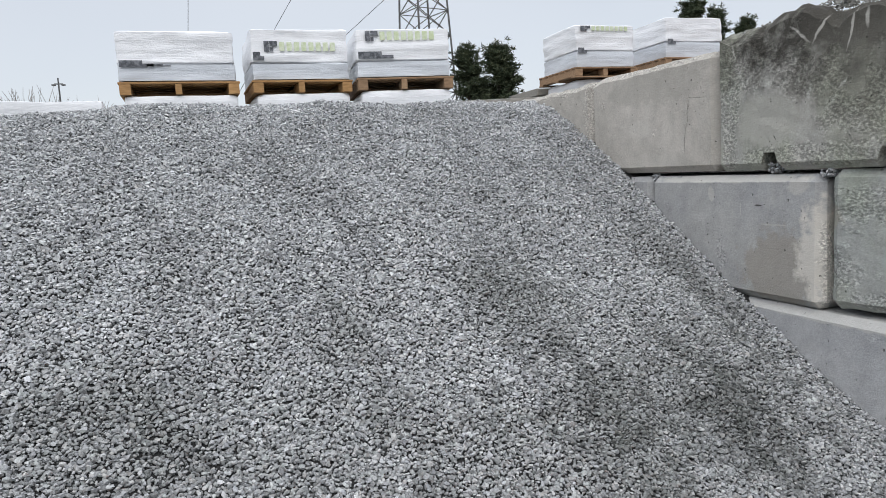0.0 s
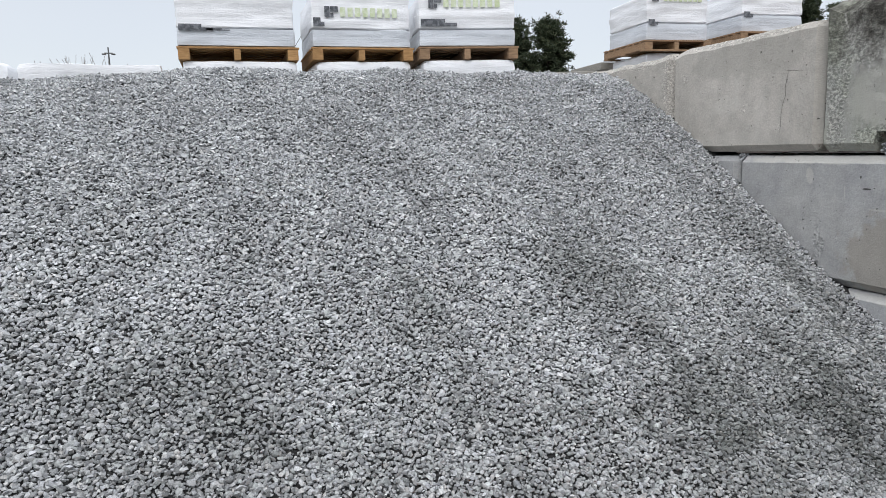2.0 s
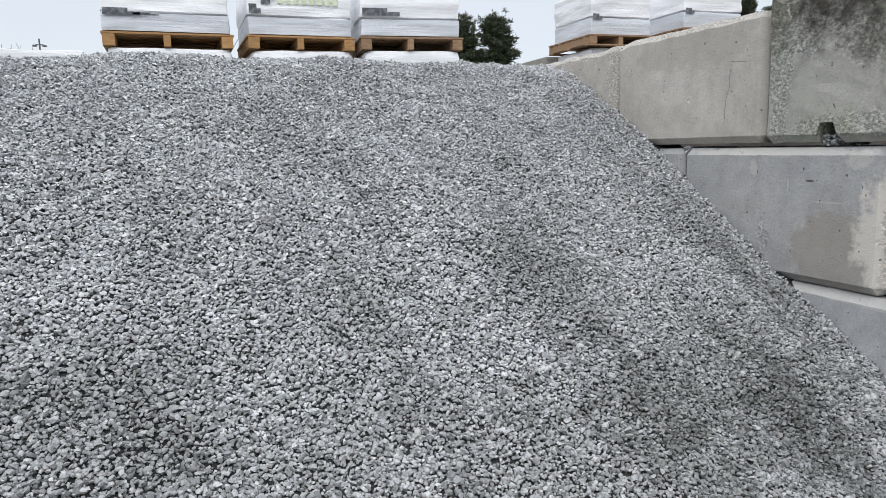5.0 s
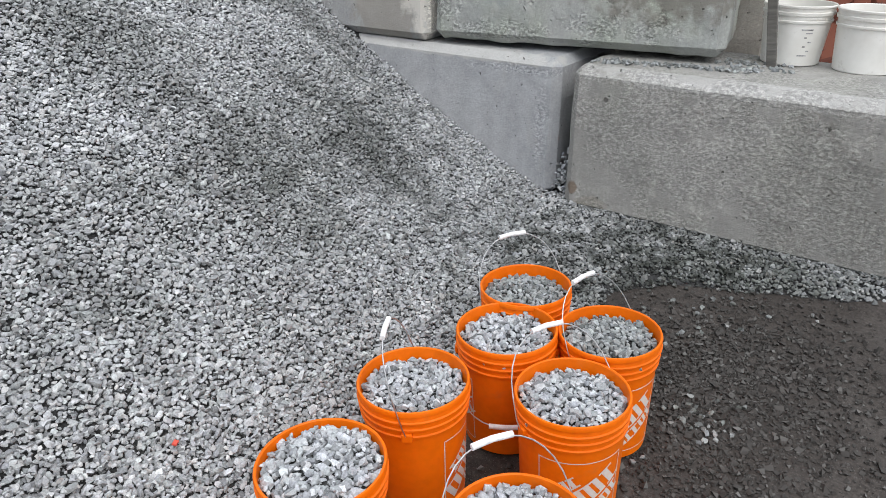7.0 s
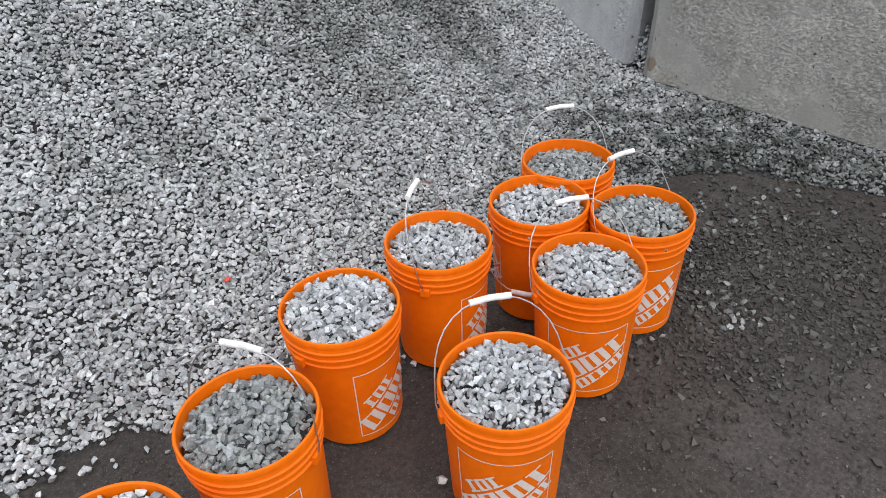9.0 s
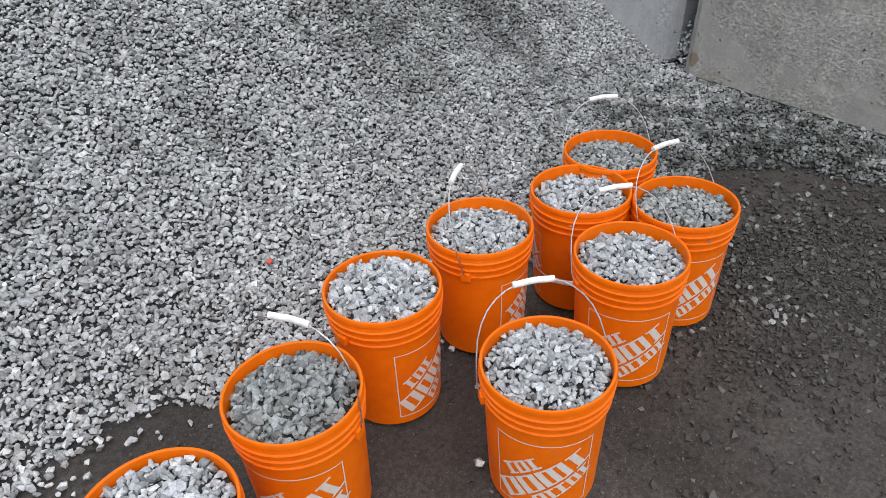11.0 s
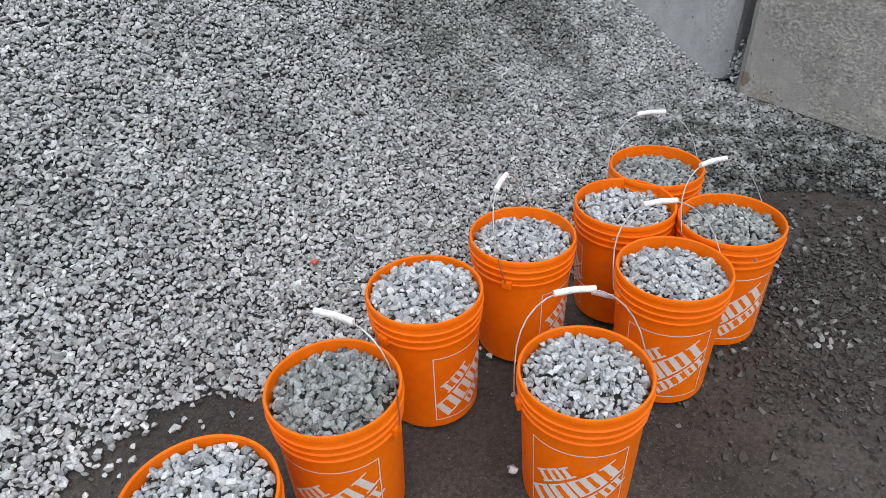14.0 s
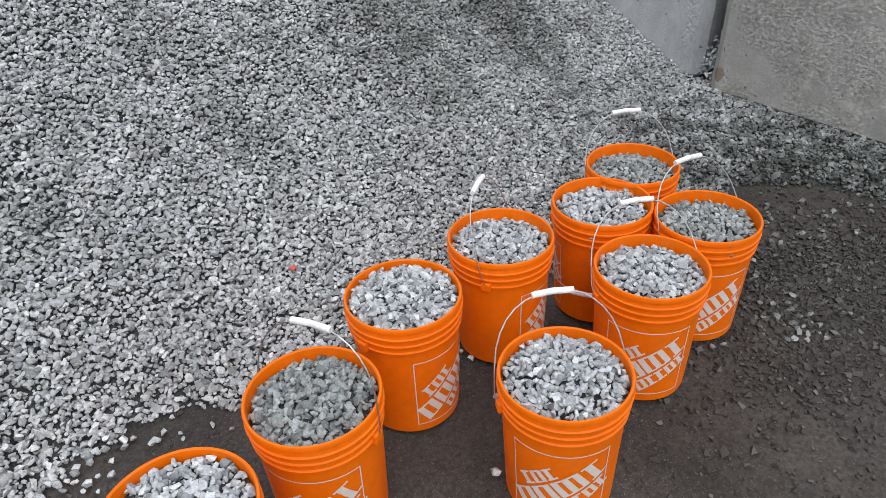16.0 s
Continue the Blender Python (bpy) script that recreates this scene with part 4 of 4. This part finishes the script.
mx, my = rng.uniform(4.9, 10.2, k), rng.uniform(-1.9, 6.2, k)


def mulch_z(x, y):
    return 2.5 * np.exp(-(((x - 7.2) / 1.9) ** 2 + ((y - 2.2) / 2.6) ** 2)) * (1 + 0.05 * smooth_noise(x, y, 0.8, 21)) - 0.14


mz = mulch_z(mx, my)
ok = mz > 0.03
mbed = link("mulch_bed", grid_mesh("mulch_bed", np.arange(4.0, 11.2, 0.15), np.arange(-2.6, 7.0, 0.15), lambda x, y: mulch_z(x, y) - 0.03), MULCH)
tagged(mbed, "red-brown bark mulch heap in the next bay", "mulch heap", kind="stuff")
mulch = link("mulch_heap", stones_mesh("mulch_heap", np.stack([mx, my, mz], -1)[ok], rng.uniform(0.02, 0.05, ok.sum()), 0.7, CHIPS), MULCH)
tagged(mulch, "shredded red-brown bark mulch heap", "mulch heap", kind="stuff")


# ---------- wrapped paver packs on pallets ----------
def soft_box(bm, w, d, h, seed, puff=0.012):
    """A film-wrapped load: box with creased, slightly bulging sides; front face at y = 0."""
    nx, ny, nz = 26, 16, 18
    idx = {}

    def v(i, j, k):
        if (i, j, k) not in idx:
            p = Vector((w * i / nx, d * j / ny, h * k / nz))
            s = Vector((p.x * 1.3, p.y * 1.3, p.z * 5)) + Vector((seed * 5.3, seed, 0))
            c = p - Vector((w / 2, d / 2, h / 2))
            push = noise.fractal(s, 0.8, 2, 3) * puff
            q = Vector((c.x / (w / 2), c.y / (d / 2), c.z / (h / 2)))
            edge = sum(abs(t) > 0.999 for t in q)
            n3 = Vector([t if abs(t) > 0.999 else 0 for t in q])
            p = p + n3 * (push - 0.010 * (edge - 1))
            idx[i, j, k] = bm.verts.new(p)
        return idx[i, j, k]

    for i in range(nx):
        for k in range(nz):
            for j in (0, ny):
                f = [v(i, j, k), v(i + 1, j, k), v(i + 1, j, k + 1), v(i, j, k + 1)]
                bm.faces.new(f if j == 0 else f[::-1])
    for j in range(ny):
        for k in range(nz):
            for i in (0, nx):
                f = [v(i, j, k), v(i, j, k + 1), v(i, j + 1, k + 1), v(i, j + 1, k)]
                bm.faces.new(f if i == 0 else f[::-1])
    for i in range(nx):
        for j in range(ny):
            for k in (0, nz):
                f = [v(i, j, k), v(i, j + 1, k), v(i + 1, j + 1, k), v(i + 1, j, k)]
                bm.faces.new(f if k == 0 else f[::-1])
    return bm


def flat_print(parent, name, material, pieces, label):
    bm = bmesh.new()
    for x0, x1, z0, z1 in pieces:
        box(bm, x0, x1, -0.019, -0.0165, z0, z1)
    part(name, bm, material, parent, label)


def pack(m, w, d, h, seed, text, band=0.20, print_z=None, dark=None, material=None):
    p = empty("paver_pack", m)
    tagged(p, text, "paver pack", "wrapped paver packs")
    if band:
        part("lower_wrap", soft_box(bmesh.new(), w, d, band, seed + 40, 0.010), WRAP_CLEAR if material is None else material, p, "clear grey film over stacked pavers", True)
    ob = part("wrap", soft_box(bmesh.new(), w + 0.002, d, h - band, seed, 0.014), WRAP, p, smooth=True)
    ob.location = (-0.001, -0.001, band - 0.008 if band else 0)
    if print_z:
        x0, x1, zc, tall = print_z
        flat_print(p, "logo_square", DARKPRINT, [(x0, x0 + 0.05, zc - tall * 0.6, zc + tall * 0.6), (x0 + 0.055, x0 + 0.085, zc - tall * 0.6, zc - 0.01), (x0 + 0.055, x0 + 0.13, zc + 0.0, zc + tall * 0.6)], "dark printed square")
        count = 8
        step = (x1 - x0 - 0.15) / count
        for i in range(count):
            flat_print(p, "logo_bar", GREEN, [(x0 + 0.15 + i * step, x0 + 0.15 + (i + 0.68) * step, zc - tall / 2, zc + tall / 2)], "")
    for x0, x1, z0, z1 in dark or ():
        flat_print(p, "torn_print", DARKPRINT, [(x0, x1, z0, z1), (x1, x1 + (x1 - x0) * 0.5, z0, z0 + (z1 - z0) * 0.5)], "dark printed panel under film")
    return p


def pallet(m, w, d, material, text, soled=True):
    p = empty("pallet", m)
    tagged(p, text, "pallet", "wooden pallets")
    for i in range(3):
        bm = bmesh.new()
        x = (w - 0.10) * i / 2
        box(bm, x, x + 0.10 if i != 1 else x + 0.06, 0, d, 0.018 if soled else 0.0, 0.10, 0.004)
        part("stringer", bm, material, p)
    for i in range(7):
        bm = bmesh.new()
        y = (d - 0.10) * i / 6
        box(bm, -0.01, w + 0.01, y, y + 0.095, 0.102, 0.120, 0.003)
        part("top_board", bm, material, p)
    for i in range(3 if soled else 0):
        bm = bmesh.new()
        y = (d - 0.10) * i / 2
        box(bm, -0.01, w + 0.01, y, y + 0.095, 0.0, 0.017, 0.003)
        part("bottom_board", bm, material, p)
    return p


# front row: two tiers
LOW = 2.50 - TERRACE
ROW = [
    # x, y, turn, width, print, dark patches, height of the load
    (-0.35, 7.27, 0.0, 1.08, None, ((0.02, 0.22, 0.135, 0.195), (0.26, 0.40, 0.14, 0.16)), 0.485),
    (0.86, 7.22, 0.0, 0.99, (0.13, 0.86, 0.325, 0.085), ((0.02, 0.09, 0.19, 0.27),), 0.512),
    (1.89, 7.12, -7.0, 1.00, (0.10, 0.84, 0.415, 0.085), ((0.02, 0.26, 0.19, 0.26),), 0.505),
]
for i, (x, y, turn, w, pr, dk, tall) in enumerate(ROW):
    m = pose(x, y, 0, 0, 0, turn)
    low = pack(m @ pose(0.03, 0.03, TERRACE + 0.004), w - 0.05, 0.98, LOW - 0.006, i + 10, "lower white film-wrapped pack of pavers standing on the yard", 0.0)
    pallet(m @ pose(0, 0, TERRACE + LOW + 0.002), w, 1.02, WOOD if i < 2 else WOOD_BROWN, "light wooden pallet on a wrapped pack", False)
    pack(m @ pose(0.0, 0.02, TERRACE + LOW + 0.125), w - 0.02, 0.98, tall, i, "white film-wrapped pack of pavers on a pallet", 0.17, pr, dk)
for i, (x, y, turn, w, top) in enumerate(((-1.66, 7.27, 2, 1.16, 2.46), (-2.90, 7.3, 3, 1.16, 2.475), (-4.14, 7.35, 3, 1.16, 2.475))):
    pack(pose(x, y, TERRACE + 0.004, 0, 0, turn), w, 1.0, top - TERRACE, i + 20, "low white film-wrapped pack of pavers", 0.0)
# packs beyond the wall
for i, (x, y, w, up, pr) in enumerate(((4.64, 7.42, 0.80, 0.035, (0.06, 0.72, 0.455, 0.05)), (5.92, 7.40, 0.86, 0.15, None))):
    m = pose(x, y, 0, 0, 0, -2)
    pack(m @ pose(0.03, 0.03, TERRACE + 0.004), w - 0.02, 0.80, 0.885 + up, i + 30, "lower grey film-wrapped pack of pavers", 0.5)
    pallet(m @ pose(-0.05, -0.06, TERRACE + 0.893 + up), w + 0.06, 0.95, WOOD_BROWN, "brown wooden pallet on a wrapped pack")
    pack(m @ pose(0, 0, TERRACE + 1.016 + up), w, 0.86, 0.51, i + 35, "white and grey film-wrapped pack of pavers on a pallet", 0.20, pr, ((0.02, 0.10, 0.17, 0.23),))
# grey timber in a row running back from the packs
for i in range(4):
    stack = empty("timber_stack", pose(4.62 + 0.04 * i, 8.42 + i * 0.95, TERRACE, 0, 0, -2))
    tagged(stack, "weathered grey stacked timbers behind the packs", "timber stack", "stacked grey timbers")
    for k in range(9 - (i % 2)):
        bm = bmesh.new()
        box(bm, 0.01 * (k % 3), 0.9 + 0.02 * (k % 2), 0.012 * (k % 2), 0.85 + 0.01 * (k % 3), k * 0.105 + 0.001, k * 0.105 + 0.095, 0.006)
        part("timber", bm, WOOD_OLD, stack)
slab = empty("slab_stack", pose(2.98, 7.72, TERRACE, 0, 0, -16))
tagged(slab, "low stack of pale grey boards at the crest", "timber stack")
for k in range(7):
    bm = bmesh.new()
    box(bm, 0.01 * (k % 3), 1.42 + 0.02 * (k % 2), 0.01 * (k % 2), 0.8, k * 0.103 + 0.001, k * 0.103 + 0.094, 0.006)
    part("board", bm, WOOD_OLD, slab)


# ---------- trees, mast, lamp and wires beyond ----------
def pine(place, tall, wide, seed, trunk_low=0.12):
    r = random.Random(seed)
    t = empty("pine_tree", pose(*place))
    tagged(t, "dark green pine with uneven bushy crown", "tree", "pines behind the yard")
    bm = tube(bmesh.new(), [(0.03 * tall * math.sin(i * 1.3 + seed) * 0.3, 0, tall * 0.97 * i / 8) for i in range(9)], tall * 0.022, 8, tall * 0.004)
    part("trunk", bm, BARK, t, smooth=True)
    limbs = bmesh.new()
    centres = []
    for i in range(90):
        h = trunk_low + (0.97 - trunk_low) * (i + r.random()) / 90
        reach = wide * (0.55 + 0.45 * min(1, h / 0.25)) * (1.0 - 0.86 * max(0, (h - 0.2) / 0.8) ** 1.2) * r.uniform(0.6, 1.1)
        a = r.uniform(0, 2 * math.pi)
        tip = Vector((math.cos(a) * reach, math.sin(a) * reach, tall * h + reach * r.uniform(0.1, 0.45)))
        base = Vector((0, 0, tall * h * 0.96))
        tube(limbs, [base, base.lerp(tip, 0.5) - Vector((0, 0, 0.04 * reach)), tip], tall * 0.005, 5, tall * 0.0012)
        for q in range(14):
            c = base.lerp(tip, r.uniform(0.35, 1.05))
            centres.append(c + Vector((r.gauss(0, 1), r.gauss(0, 1), r.gauss(0, 0.7))) * wide * 0.12)
    part("limbs", limbs, BARK, t)
    rr = np.random.default_rng(seed)
    cs = np.array([c[:] for c in centres])
    per = 30
    d = rr.normal(size=(len(cs), per, 3))
    d /= np.linalg.norm(d, axis=2, keepdims=True)
    d[:, :, 2] = d[:, :, 2] * 0.6 + 0.25
    length = rr.uniform(0.06, 0.12, (len(cs), per, 1)) * wide * 1.15
    p0 = np.repeat(cs[:, None], per, 1) + d * length * 0.1 + rr.normal(0, wide * 0.03, d.shape)
    p1 = p0 + d * length
    side = np.cross(d, rr.normal(size=d.shape))
    side /= np.linalg.norm(side, axis=2, keepdims=True) + 1e-9
    wv = side * length * 0.13
    v = np.stack([p0 - wv, p0 + wv, p1], 2).reshape(-1, 3)
    f = np.arange(len(v))
    link("crown", mesh_from("crown", v, f, np.full(len(v) // 3, 3)), NEEDLE, t)


def at(dx, dy, dist, base=TERRACE):
    return (0.13 + dx * dist, 0.10 + dy * dist, base)


pine(at(0.389, 0.921, 26), 4.45, 1.12, 1, 0.04)
pine(at(0.4294, 0.9031, 27), 4.55, 1.40, 2, 0.04)
pine(at(0.646, 0.763, 30), 6.1, 1.35, 3)
pine(at(0.668, 0.744, 31), 5.9, 1.2, 4)
pine(at(0.695, 0.719, 31), 5.4, 1.10, 5)
pine(at(0.716, 0.698, 33), 5.3, 1.0, 6)
pine(at(0.740, 0.673, 33), 5.3, 1.1, 7)

mast = empty("lattice_mast", pose(*at(0.336, 0.942, 120), 0, 0, 14))
tagged(mast, "tall dark steel lattice power mast", "power mast")
levels = [0, 7, 13, 18, 22.5, 26.5, 30, 33, 36]
wid = [3.9 - 1.3 * l / 36 for l in levels]
corners = [(-1, -1), (1, -1), (1, 1), (-1, 1)]
for cx, cy in corners:
    part("mast_leg", tube(bmesh.new(), [(cx * w, cy * w, l) for l, w in zip(levels, wid)], 0.17, 6), STEEL, mast)
for i in range(8):
    for s in range(4):
        (ax, ay), (bx, by) = corners[s], corners[(s + 1) % 4]
        bm = bmesh.new()
        w0, w1, l0, l1 = wid[i], wid[i + 1], levels[i], levels[i + 1]
        tube(bm, [(ax * w0, ay * w0, l0), (bx * w1, by * w1, l1)], 0.085, 4)
        tube(bm, [(bx * w0, by * w0, l0), (ax * w1, ay * w1, l1)], 0.085, 4)
        tube(bm, [(ax * w1, ay * w1, l1), (bx * w1, by * w1, l1)], 0.085, 4)
        part("mast_brace", bm, STEEL, mast)

lamp = empty("street_lamp", pose(*at(-0.135, 0.991, 70)))
tagged(lamp, "distant grey pole with twin lamp heads", "street lamp")
part("pole", tube(bmesh.new(), [(0, 0, 0), (0, 0, 9.8)], 0.11, 8, 0.06), STEEL, lamp)
part("arm", tube(bmesh.new(), [(-0.34, 0, 9.3), (0.34, 0, 9.3)], 0.05, 6), STEEL, lamp)
for s in (-1, 1):
    bm = bmesh.new()
    box(bm, s * 0.38 - 0.17, s * 0.38 + 0.17, -0.12, 0.12, 9.15, 9.27, 0.03)
    part("lamp_head", bm, STEEL, lamp)

# guy wires: each from high above the yard down to the earth behind the packs
for (ax, ay, az), (bx, by, bz) in (((0.0275, 0.9996, 0.2429), (0.024, 0.9997, 0.205)), ((0.1604, 0.987, 0.244), (0.1365, 0.9906, 0.2066)), ((0.2849, 0.9586, 0.241), (0.2367, 0.9716, 0.2006))):
    eye = Vector((0.13, 0.10, 1.64))
    p, q = eye + Vector((ax, ay, az)) * 40, eye + Vector((bx, by, bz)) * 41
    run = q - p
    low_end = p + run * ((TERRACE - p.z) / run.z)
    high_end = p - run * 4
    cable = part("guy_wire", tube(bmesh.new(), [high_end, low_end], 0.016, 5), STEEL)
    tagged(cable, "thin dark steel guy wire against the sky", "cable", "guy wires")

shrub = bmesh.new()
r = random.Random(5)
for i in range(240):
    x, y = r.gauss(0, 1.7), r.gauss(0, 0.5)
    p = Vector((x * 0.5, y, 0))
    pts_ = [p]
    d = Vector((x * 0.25 + r.gauss(0, 0.2), r.gauss(0, 0.2), 1)).normalized()
    for s in range(5):
        d = (d + Vector((r.gauss(0, 0.16), r.gauss(0, 0.16), 0))).normalized()
        pts_.append(pts_[-1] + d * r.uniform(0.55, 0.87))
    tube(shrub, pts_, 0.022, 4, 0.006)
shrub = part("bare_shrub", shrub, TWIG)
shrub.matrix_basis = pose(*at(-0.160, 0.987, 30))
tagged(shrub, "leafless brown shrub behind the packs", "shrub")
